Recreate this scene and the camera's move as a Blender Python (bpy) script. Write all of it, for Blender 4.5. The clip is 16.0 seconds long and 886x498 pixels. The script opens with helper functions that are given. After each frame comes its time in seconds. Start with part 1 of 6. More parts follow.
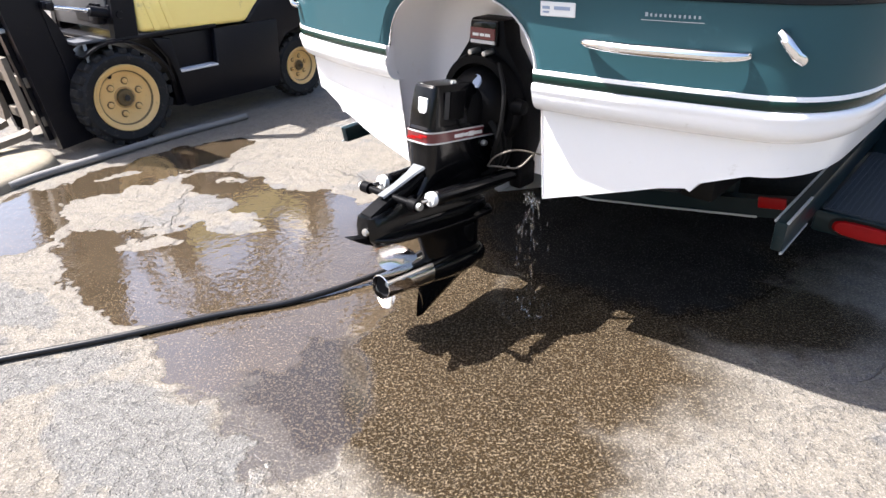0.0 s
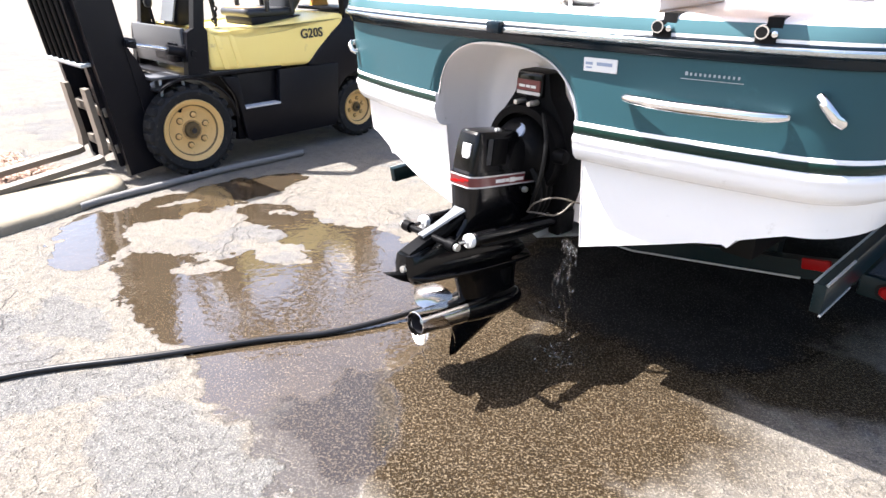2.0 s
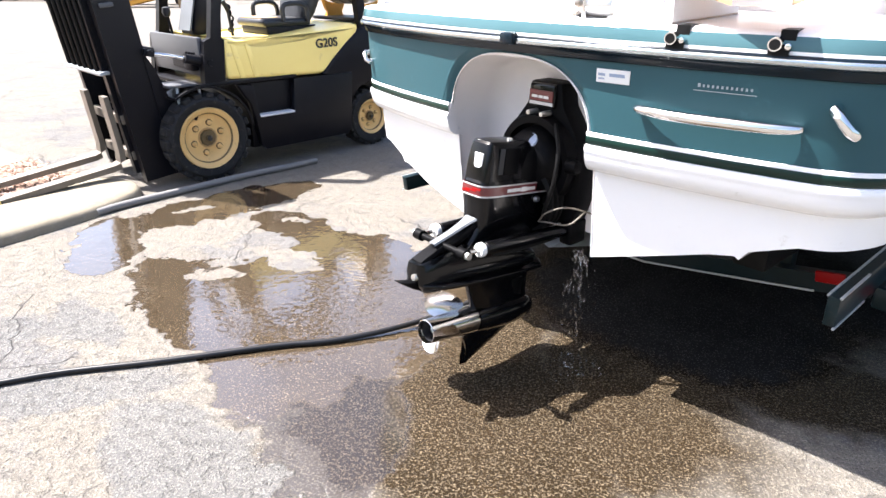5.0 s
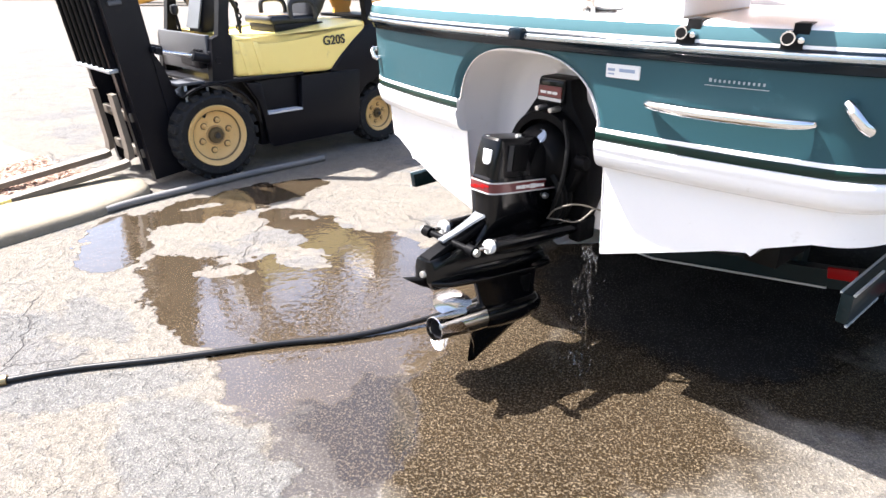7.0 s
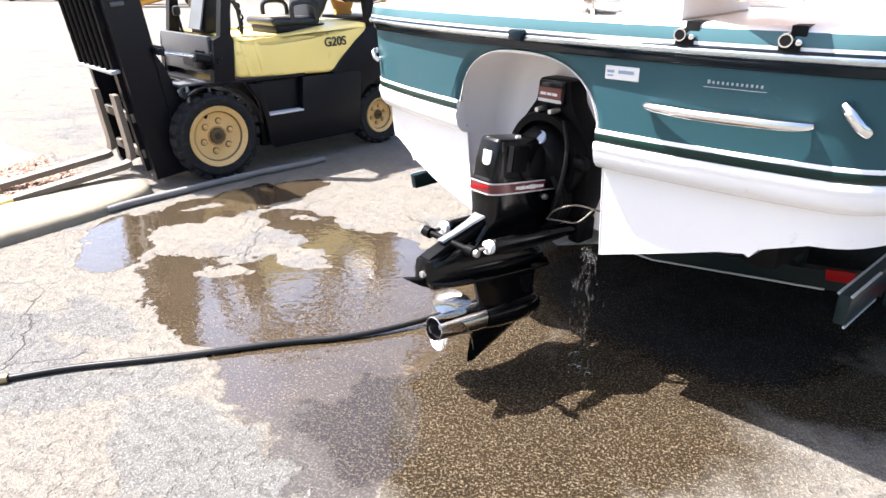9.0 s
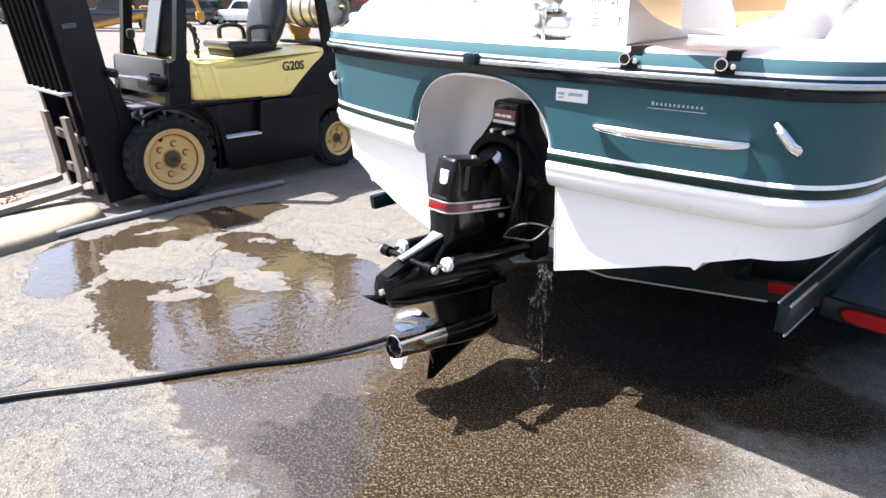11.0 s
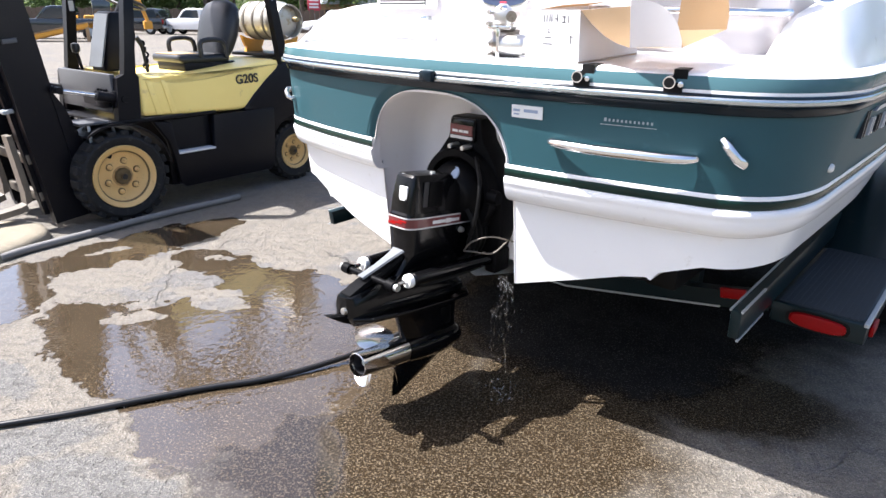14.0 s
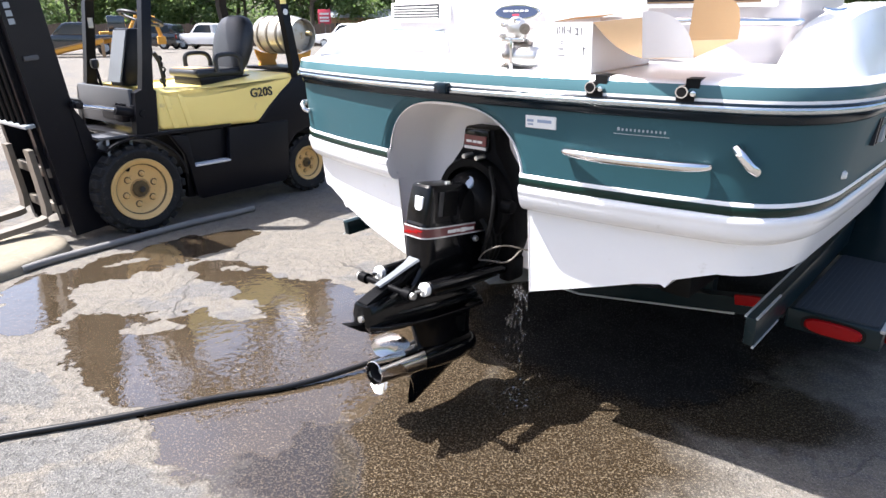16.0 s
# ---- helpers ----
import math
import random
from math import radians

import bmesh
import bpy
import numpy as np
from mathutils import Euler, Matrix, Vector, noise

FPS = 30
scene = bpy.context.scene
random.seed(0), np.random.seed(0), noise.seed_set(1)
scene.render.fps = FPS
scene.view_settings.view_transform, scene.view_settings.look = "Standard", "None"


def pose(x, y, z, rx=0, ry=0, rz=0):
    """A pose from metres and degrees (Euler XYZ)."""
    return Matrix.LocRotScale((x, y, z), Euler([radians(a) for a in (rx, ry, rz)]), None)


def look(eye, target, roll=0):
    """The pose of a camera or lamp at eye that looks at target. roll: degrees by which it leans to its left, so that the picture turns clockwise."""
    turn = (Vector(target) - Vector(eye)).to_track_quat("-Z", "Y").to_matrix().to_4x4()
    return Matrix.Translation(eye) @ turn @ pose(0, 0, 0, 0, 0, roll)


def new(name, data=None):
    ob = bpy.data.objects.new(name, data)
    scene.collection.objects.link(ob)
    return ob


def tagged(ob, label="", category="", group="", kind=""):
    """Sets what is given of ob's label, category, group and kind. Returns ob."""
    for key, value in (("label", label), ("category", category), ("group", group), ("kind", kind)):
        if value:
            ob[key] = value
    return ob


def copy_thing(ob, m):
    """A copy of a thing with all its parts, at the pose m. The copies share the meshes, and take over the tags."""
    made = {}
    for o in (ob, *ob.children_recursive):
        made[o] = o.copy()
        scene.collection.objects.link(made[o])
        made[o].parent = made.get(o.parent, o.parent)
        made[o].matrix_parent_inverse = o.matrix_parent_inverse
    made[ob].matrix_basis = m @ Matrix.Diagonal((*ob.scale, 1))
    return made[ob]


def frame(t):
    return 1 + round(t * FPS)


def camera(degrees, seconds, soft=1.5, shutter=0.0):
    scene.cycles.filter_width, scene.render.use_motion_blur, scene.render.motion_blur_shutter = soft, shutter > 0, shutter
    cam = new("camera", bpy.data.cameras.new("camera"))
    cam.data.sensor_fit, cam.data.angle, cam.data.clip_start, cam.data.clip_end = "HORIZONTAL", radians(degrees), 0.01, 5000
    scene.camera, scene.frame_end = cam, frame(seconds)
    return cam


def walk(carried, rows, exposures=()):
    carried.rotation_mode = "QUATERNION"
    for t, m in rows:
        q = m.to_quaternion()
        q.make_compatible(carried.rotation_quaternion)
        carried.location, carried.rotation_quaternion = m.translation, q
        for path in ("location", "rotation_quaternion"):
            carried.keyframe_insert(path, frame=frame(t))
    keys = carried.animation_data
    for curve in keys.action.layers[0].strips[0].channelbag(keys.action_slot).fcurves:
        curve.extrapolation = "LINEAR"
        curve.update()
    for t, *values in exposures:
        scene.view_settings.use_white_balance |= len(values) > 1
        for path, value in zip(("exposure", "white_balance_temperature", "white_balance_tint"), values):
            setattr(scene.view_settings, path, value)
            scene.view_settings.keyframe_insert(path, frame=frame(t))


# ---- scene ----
cam = camera(71.0, 16.0)
METRES, EYE, TILT, LEAN, TURN = 0.45, 1.6, -28.0, 3.0, 0.0
PATH = [
    (0, (0.237, -0.164, 1.481), (0.053, 1.588, 0.533), -1.3),
    (0.5, (0.353, -0.195, 1.479), (0.095, 1.566, 0.566), 1.6),
    (1, (0.338, -0.203, 1.49), (0.034, 1.573, 0.621), 0.4),
    (1.5, (0.3, -0.2, 1.486), (0.002, 1.581, 0.626), 0.4),
    (2, (0.28, -0.211, 1.498), (-0.059, 1.579, 0.675), 0.1),
    (2.5, (0.271, -0.226, 1.502), (-0.091, 1.569, 0.698), 0.1),
    (3, (0.275, -0.231, 1.5), (-0.098, 1.564, 0.702), -0.1),
    (3.5, (0.282, -0.23, 1.501), (-0.093, 1.569, 0.711), -0.6),
    (4, (0.282, -0.226, 1.5), (-0.084, 1.57, 0.701), 0.2),
    (6.5, (0.278, -0.217, 1.502), (-0.115, 1.577, 0.711), -0.0),
    (7, (0.276, -0.215, 1.497), (-0.123, 1.571, 0.692), -0.1),
    (7.5, (0.278, -0.214, 1.491), (-0.132, 1.563, 0.67), -0.5),
    (8, (0.274, -0.213, 1.489), (-0.149, 1.561, 0.667), -0.3),
    (8.5, (0.278, -0.221, 1.492), (-0.144, 1.556, 0.677), -0.3),
    (8.7, (0.28, -0.223, 1.495), (-0.132, 1.56, 0.688), -0.2),
    (10.8, (0.289, -0.26, 1.485), (-0.087, 1.555, 0.733), 1.0),
    (11, (0.296, -0.263, 1.485), (0.013, 1.579, 0.76), 0.9),
    (11.5, (0.288, -0.266, 1.488), (0.073, 1.572, 0.727), 0.6),
    (12, (0.289, -0.265, 1.485), (0.174, 1.572, 0.702), 1.7),
    (12.5, (0.301, -0.262, 1.511), (0.21, 1.609, 0.811), 0.3),
    (13, (0.298, -0.258, 1.518), (0.163, 1.611, 0.818), 0.8),
    (13.5, (0.29, -0.255, 1.517), (0.122, 1.608, 0.809), 0.6),
    (14, (0.293, -0.258, 1.519), (0.135, 1.607, 0.816), 0.7),
    (14.5, (0.288, -0.263, 1.516), (0.102, 1.602, 0.819), 0.9),
    (15, (0.285, -0.27, 1.517), (0.102, 1.6, 0.832), 0.5),
    (15.5, (0.285, -0.277, 1.524), (0.087, 1.593, 0.845), 0.1),
    (16, (0.278, -0.29, 1.524), (0.085, 1.584, 0.852), -0.0),
]
EXPOSURES = [(0, 2.03, 6420, 13.5), (0.7, 2.19, 6420, 13.5), (1.5, 2.24, 6420, 13.5), (8.7, 2.21, 6420, 13.5), (11, 1.98, 6250, 13.5), (12.3, 1.88, 6250, 13.5), (13.4, 1.81, 6250, 13.5), (15.2, 1.77, 6250, 13.5), (16, 1.82, 6250, 13.5)]
walk(cam, [(t, look(eye, target, roll)) for t, eye, target, roll in PATH], EXPOSURES)

# ---- light ----
SUN_WAY = Vector((-0.64, 0.033, 1.0)).normalized()
world = bpy.data.worlds.new("sky_world")
scene.world = world
world.use_nodes = True
wn = world.node_tree.nodes
sky = wn.new("ShaderNodeTexSky")
sky.sky_type, sky.sun_disc = "NISHITA", False
sky.sun_elevation = math.asin(SUN_WAY.z)
sky.sun_rotation = math.atan2(SUN_WAY.x, SUN_WAY.y)
sky.air_density, sky.dust_density, sky.ozone_density = 1.0, 3.2, 1.0
world.node_tree.links.new(sky.outputs[0], wn["Background"].inputs[0])
wn["Background"].inputs[1].default_value = 0.092
sun = new("sun", bpy.data.lights.new("sun", "SUN"))
sun.data.energy, sun.data.angle, sun.data.color = 4.5, radians(0.55), (1.0, 0.975, 0.93)
sun.matrix_world = look(SUN_WAY * 30, (0, 0, 0))


# ---- materials ----
def nodes_of(name):
    m = bpy.data.materials.new(name)
    m.use_nodes = True
    nt = m.node_tree
    return m, nt, nt.nodes["Principled BSDF"]


def mathn(nt, op, a, b=None, c=None, clamp=False):
    n = nt.nodes.new("ShaderNodeMath")
    n.operation, n.use_clamp = op, clamp
    for i, v in enumerate((a, b, c)):
        if v is None:
            continue
        if isinstance(v, (int, float)):
            n.inputs[i].default_value = v
        else:
            nt.links.new(v, n.inputs[i])
    return n.outputs[0]


def mixc(nt, fac, a, b):
    n = nt.nodes.new("ShaderNodeMix")
    n.data_type = "RGBA"
    for s, v in ((n.inputs[0], fac), (n.inputs[6], a), (n.inputs[7], b)):
        if isinstance(v, (int, float)):
            s.default_value = v
        elif isinstance(v, tuple):
            s.default_value = (*v, 1)
        else:
            nt.links.new(v, s)
    return n.outputs[2]


def noisen(nt, vec, scale, detail=4, rough=0.6):
    n = nt.nodes.new("ShaderNodeTexNoise")
    n.inputs["Scale"].default_value, n.inputs["Detail"].default_value, n.inputs["Roughness"].default_value = scale, detail, rough
    if vec is not None:
        nt.links.new(vec, n.inputs["Vector"])
    return n.outputs[0]


def ramp(nt, v, lo, hi):
    n = nt.nodes.new("ShaderNodeMapRange")
    n.interpolation_type = "SMOOTHSTEP"
    nt.links.new(v, n.inputs[0])
    n.inputs[1].default_value, n.inputs[2].default_value = lo, hi
    return n.outputs[0]


def bumpn(nt, h, strength, dist):
    n = nt.nodes.new("ShaderNodeBump")
    n.inputs["Strength"].default_value, n.inputs["Distance"].default_value = strength, dist
    nt.links.new(h, n.inputs["Height"])
    return n.outputs[0]


def shade(k, col):
    return tuple(min(1, c * k) for c in col)


def mat(name, col, rough=0.5, metal=0.0, var=0.15, scale=6.0, fine=90.0, bump=0.0, coat=0.0, dirt=None, dirt_amount=0.0, rvar=0.1, spec=0.5):
    """Base colour with two scales of variation, dirt in blotches, fine relief."""
    m, nt, b = nodes_of(name)
    tc = nt.nodes.new("ShaderNodeTexCoord").outputs["Object"]
    n1, n2 = noisen(nt, tc, scale), noisen(nt, tc, fine, 3)
    c = mixc(nt, n1, shade(1 - var, col), shade(1 + var, col))
    c = mixc(nt, mathn(nt, "MULTIPLY", n2, 0.5), c, shade(1 - var * 0.8, col))
    if dirt:
        d = ramp(nt, noisen(nt, tc, scale * 2.3, 8, 0.7), 0.62 - dirt_amount * 0.3, 0.72)
        c = mixc(nt, d, c, dirt)
    nt.links.new(c, b.inputs["Base Color"])
    r = mathn(nt, "ADD", rough - rvar / 2, mathn(nt, "MULTIPLY", n1, rvar), clamp=True)
    nt.links.new(r, b.inputs["Roughness"])
    b.inputs["Metallic"].default_value = metal
    b.inputs["Coat Weight"].default_value = coat
    b.inputs["Specular IOR Level"].default_value = spec
    b.inputs["Coat Roughness"].default_value = 0.06
    if bump:
        nt.links.new(bumpn(nt, n2, bump, 0.004), b.inputs["Normal"])
    return m


M = {}
M["gel_white"] = mat("gelcoat_white", (0.87, 0.86, 0.85), 0.32, var=0.03, coat=0.5, dirt=(0.72, 0.70, 0.66), dirt_amount=0.05)
M["gel_cover"] = mat("gelcoat_engine_cover", (0.50, 0.47, 0.47), 0.45, var=0.04, coat=0.2, dirt=(0.52, 0.49, 0.46), dirt_amount=0.1)
M["gel_cream"] = mat("gelcoat_cream", (0.80, 0.765, 0.745), 0.4, var=0.03, coat=0.2, dirt=(0.74, 0.68, 0.62), dirt_amount=0.1)
M["gel_green"] = mat("gelcoat_green", (0.012, 0.064, 0.080), 0.62, rvar=0.10, var=0.14, scale=3, spec=0.35, coat=0.12, dirt=(0.020, 0.085, 0.100), dirt_amount=0.15)
M["gel_teal"] = mat("gelcoat_teal", (0.062, 0.135, 0.152), 0.15, var=0.1, scale=3, spec=0.25)
M["green_dark"] = mat("stripe_green", (0.003, 0.020, 0.015), 0.25, var=0.1, spec=0.3)
M["rail"] = mat("rub_rail_vinyl", (0.004, 0.010, 0.016), 0.18, var=0.2, spec=0.22)
M["rail_insert"] = mat("rail_insert", (0.50, 0.55, 0.57), 0.16, 0.9, var=0.06)
M["chrome"] = mat("polished_steel", (0.80, 0.80, 0.80), 0.12, 1.0, var=0.05, rvar=0.08)
M["steel_dull"] = mat("cast_aluminium", (0.62, 0.61, 0.58), 0.38, 0.9, var=0.15, bump=0.25)
M["prop"] = mat("stainless_propeller", (0.60, 0.57, 0.54), 0.15, 1.0, var=0.10, scale=14, dirt=(0.36, 0.28, 0.22), dirt_amount=0.2)
M["pump_metal"] = mat("dull_pump_metal", (0.36, 0.33, 0.30), 0.3, 1.0, var=0.2, scale=40, dirt=(0.20, 0.16, 0.13), dirt_amount=0.4)
M["black_paint"] = mat("drive_black_enamel", (0.003, 0.003, 0.0035), 0.14, spec=0.2, var=0.3, scale=9, coat=0.12, bump=0.05)
M["black_rubber"] = mat("black_rubber", (0.005, 0.005, 0.005), 0.6, spec=0.16, var=0.3, bump=0.2)
M["black_cast"] = mat("black_cast", (0.003, 0.003, 0.0035), 0.45, spec=0.07, var=0.3, bump=0.3)
M["red_band"] = mat("decal_red", (0.11, 0.007, 0.010), 0.35, var=0.12, scale=20, coat=0.4)
M["decal_silver"] = mat("decal_silver", (0.55, 0.55, 0.55), 0.4, 0.3, var=0.1)
M["decal_white"] = mat("decal_white", (0.72, 0.72, 0.70), 0.45, var=0.05)
M["decal_blue"] = mat("decal_blue", (0.27, 0.33, 0.44), 0.6, var=0.1)
M["decal_black"] = mat("decal_black", (0.015, 0.015, 0.018), 0.4, var=0.1)
M["emblem_navy"] = mat("emblem_navy", (0.03, 0.045, 0.09), 0.55, var=0.1, spec=0.3)
M["plastic_white"] = mat("plastic_white", (0.75, 0.75, 0.72), 0.4, var=0.06)
M["trailer"] = mat("trailer_paint", (0.004, 0.013, 0.016), 0.3, spec=0.2, var=0.25, coat=0.05, dirt=(0.02, 0.025, 0.026), dirt_amount=0.12)
M["trailer_edge"] = mat("trailer_worn_edge", (0.42, 0.44, 0.44), 0.4, 0.4, var=0.2)
M["grip"] = mat("step_grip_tape", (0.02, 0.026, 0.032), 0.75, var=0.3, fine=300, bump=0.5)
M["lens_red"] = mat("red_lens", (0.26, 0.004, 0.005), 0.3, var=0.15, scale=30, coat=0.0, spec=0.12)
M["tyre"] = mat("tyre_rubber", (0.012, 0.012, 0.013), 0.72, spec=0.3, var=0.3, scale=10, bump=0.3, dirt=(0.07, 0.065, 0.055), dirt_amount=0.25)
M["rim_yellow"] = mat("rim_cream_paint", (0.76, 0.49, 0.19), 0.5, var=0.10, scale=9, dirt=(0.50, 0.30, 0.12), dirt_amount=0.12)
M["nut"] = mat("hub_ring_brown", (0.50, 0.30, 0.12), 0.5, var=0.25, scale=60)
# dark brown painted in for the shade in the rim's creases
M["crease_shade"] = mat("crease_shade_brown", (0.17, 0.11, 0.045), 0.7, var=0.3)
M["hub_rust"] = mat("greasy_hub", (0.13, 0.09, 0.04), 0.55, 0.3, var=0.35, scale=30)
M["yellow"] = mat("forklift_yellow", (1.0, 0.77, 0.25), 0.42, var=0.05, scale=4, coat=0.3, dirt=(0.72, 0.54, 0.20), dirt_amount=0.05)
M["fl_black"] = mat("forklift_black", (0.0055, 0.0055, 0.0080), 0.36, spec=0.18, var=0.3, bump=0.1, dirt=(0.012, 0.011, 0.010), dirt_amount=0.1)
M["fl_grey"] = mat("forklift_grey_panel", (0.07, 0.072, 0.078), 0.5, var=0.15)
M["console_grey"] = mat("console_grey", (0.13, 0.14, 0.15), 0.5, var=0.15)
M["panel_light"] = mat("light_panel", (0.33, 0.36, 0.38), 0.45, var=0.1)
M["vinyl"] = mat("seat_vinyl", (0.018, 0.019, 0.022), 0.42, var=0.2, bump=0.2)
M["fork_steel"] = mat("worn_fork_steel", (0.15, 0.13, 0.105), 0.55, 0.2, var=0.4, scale=12, dirt=(0.19, 0.155, 0.115), dirt_amount=0.2)
M["tank"] = mat("gas_tank_aluminium", (0.55, 0.52, 0.46), 0.4, 0.7, var=0.15, dirt=(0.35, 0.25, 0.13), dirt_amount=0.3)
M["cardboard"] = mat("cardboard", (0.40, 0.275, 0.155), 0.85, var=0.08, fine=160, bump=0.1)
M["card_white"] = mat("white_carton", (0.62, 0.61, 0.62), 0.7, var=0.05)
M["concrete_curb"] = mat("kerb_concrete", (0.215, 0.185, 0.135), 0.9, var=0.28, scale=9, fine=110, bump=0.9, dirt=(0.24, 0.21, 0.16), dirt_amount=0.5)
M["mulch"] = mat("red_mulch", (0.26, 0.16, 0.115), 0.95, var=0.5, scale=26, fine=60, bump=1.0, dirt=(0.40, 0.26, 0.19), dirt_amount=0.4)
M["chip"] = None
M["hose"] = mat("black_hose_rubber", (0.007, 0.007, 0.008), 0.35, spec=0.4, var=0.3, scale=20)
M["hose_grey"] = mat("dusty_grey_hose", (0.17, 0.165, 0.16), 0.8, var=0.2, scale=20)
M["brass"] = mat("brass", (0.36, 0.28, 0.16), 0.4, 1.0, var=0.2)
M["car_black"] = mat("car_paint_black", (0.012, 0.014, 0.018), 0.25, var=0.1, coat=1.0)
M["car_white"] = mat("car_paint_white", (0.75, 0.75, 0.75), 0.3, var=0.03, coat=0.8)
M["car_blue"] = mat("car_paint_blue", (0.014, 0.022, 0.04), 0.3, var=0.05, coat=0.8)
M["car_glass"] = mat("car_glass", (0.03, 0.04, 0.05), 0.08, var=0.1, coat=1.0)
M["orange"] = mat("machine_orange", (0.65, 0.30, 0.03), 0.45, var=0.1)
M["wood_dark"] = mat("weathered_wood", (0.10, 0.07, 0.05), 0.8, var=0.3, bump=0.4)
M["wood_tan"] = mat("tan_boards", (0.34, 0.22, 0.12), 0.8, var=0.2)
M["sign_red"] = mat("sign_red", (0.50, 0.04, 0.07), 0.5, var=0.1)
M["bark"] = mat("bark", (0.09, 0.07, 0.05), 0.9, var=0.3, bump=0.8)
M["water"] = None
wm, wnt, wb = nodes_of("water_drops")
wb.inputs["Base Color"].default_value = (0.95, 0.97, 1, 1)
wb.inputs["Roughness"].default_value = 0.03
wb.inputs["Transmission Weight"].default_value = 1.0
wb.inputs["IOR"].default_value = 1.33
M["water"] = wm
lm, lnt, lb = nodes_of("leaves")
lg = lnt.nodes.new("ShaderNodeNewGeometry").outputs["Random Per Island"]
lnt.links.new(mixc(lnt, lg, (0.06, 0.105, 0.035), (0.14, 0.185, 0.075)), lb.inputs["Base Color"])
lb.inputs["Roughness"].default_value = 0.6
ltr = lnt.nodes.new("ShaderNodeBsdfTranslucent")
lnt.links.new(mixc(lnt, lg, (0.10, 0.18, 0.05), (0.24, 0.32, 0.11)), ltr.inputs[0])
lmix = lnt.nodes.new("ShaderNodeMixShader")
lmix.inputs[0].default_value = 0.5
lnt.links.new(lb.outputs[0], lmix.inputs[1])
lnt.links.new(ltr.outputs[0], lmix.inputs[2])
lnt.links.new(lmix.outputs[0], lnt.nodes["Material Output"].inputs[0])
M["leaves"] = lm
cm_, cnt, cb = nodes_of("mulch_chips")
cg = cnt.nodes.new("ShaderNodeNewGeometry").outputs["Random Per Island"]
cnt.links.new(mixc(cnt, cg, (0.17, 0.09, 0.06), (0.50, 0.38, 0.30)), cb.inputs["Base Color"])
cb.inputs["Roughness"].default_value = 0.9
M["chip"] = cm_


def ground_material():
    """Worn exposed-aggregate paving; a puddle and damp film where water has run; the boat's shade painted dark."""
    m, nt, b = nodes_of("worn_paving")
    pos = nt.nodes.new("ShaderNodeNewGeometry").outputs["Position"]

    def vmath(op, a, c):
        n = nt.nodes.new("ShaderNodeVectorMath")
        n.operation = op
        for i, v in enumerate((a, c)):
            if isinstance(v, tuple):
                n.inputs[i].default_value = v
            else:
                nt.links.new(v, n.inputs[i])
        return n

    def warp(scale, amount, detail):
        n = nt.nodes.new("ShaderNodeTexNoise")
        n.inputs["Scale"].default_value, n.inputs["Detail"].default_value = scale, detail
        nt.links.new(pos, n.inputs["Vector"])
        o = vmath("SUBTRACT", n.outputs[1], (0.5, 0.5, 0.5)).outputs[0]
        return vmath("MULTIPLY", o, (amount, amount, 0)).outputs[0]

    wpos = vmath("ADD", vmath("ADD", pos, warp(2.2, 0.16, 3)).outputs[0], warp(8.0, 0.25, 7)).outputs[0]
    wpos = vmath("ADD", wpos, warp(26.0, 0.06, 3)).outputs[0]

    def blob(cx, cy, rx, ry, rot):
        mp = nt.nodes.new("ShaderNodeMapping")
        mp.vector_type = "TEXTURE"
        mp.inputs["Location"].default_value = (cx, cy, 0)
        mp.inputs["Rotation"].default_value = (0, 0, radians(rot))
        mp.inputs["Scale"].default_value = (rx, ry, 1000)
        nt.links.new(wpos, mp.inputs["Vector"])
        ln = vmath("LENGTH", mp.outputs[0], (0, 0, 0)).outputs["Value"]
        return mathn(nt, "SUBTRACT", 1.0, ln)

    def union(items):
        out = None
        for it in items:
            v = blob(*it)
            out = v if out is None else mathn(nt, "MAXIMUM", out, v)
        return out

    pool = union(POOLS)
    dry = union(ISLANDS)
    pool = mathn(nt, "MINIMUM", pool, mathn(nt, "MULTIPLY", dry, -1.0))
    damp = union(DAMPS_SHADE)
    wet_pool = ramp(nt, pool, 0.0, 0.045)
    wet_damp = ramp(nt, damp, 0.0, 0.45)
    film = mathn(nt, "MAXIMUM", wet_pool, mathn(nt, "MULTIPLY", ramp(nt, union(FILMS), 0.0, 0.16), 0.88))
    wet = mathn(nt, "MAXIMUM", film, wet_damp)
    # aggregate
    vor = nt.nodes.new("ShaderNodeTexVoronoi")
    vor.inputs["Scale"].default_value = 130
    nt.links.new(pos, vor.inputs["Vector"])
    stone = vor.outputs["Color"]
    sep = nt.nodes.new("ShaderNodeSeparateColor")
    nt.links.new(stone, sep.inputs[0])
    n_big, n_mid, n_fine = noisen(nt, pos, 0.55, 5), noisen(nt, pos, 4.5, 6, 0.65), noisen(nt, pos, 140, 4, 0.7)
    c = mixc(nt, n_mid, (0.105, 0.091, 0.072), (0.240, 0.212, 0.172))
    c = mixc(nt, ramp(nt, noisen(nt, pos, 1.15, 7, 0.7), 0.52, 0.58), c, mixc(nt, n_mid, (0.066, 0.066, 0.068), (0.155, 0.153, 0.152)))
    c = mixc(nt, mathn(nt, "MULTIPLY", ramp(nt, noisen(nt, pos, 10, 6, 0.72), 0.47, 0.64), 0.55), c, (0.115, 0.108, 0.10))
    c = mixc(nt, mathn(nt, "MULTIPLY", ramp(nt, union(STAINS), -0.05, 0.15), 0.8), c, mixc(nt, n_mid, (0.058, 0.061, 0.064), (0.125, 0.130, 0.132)))
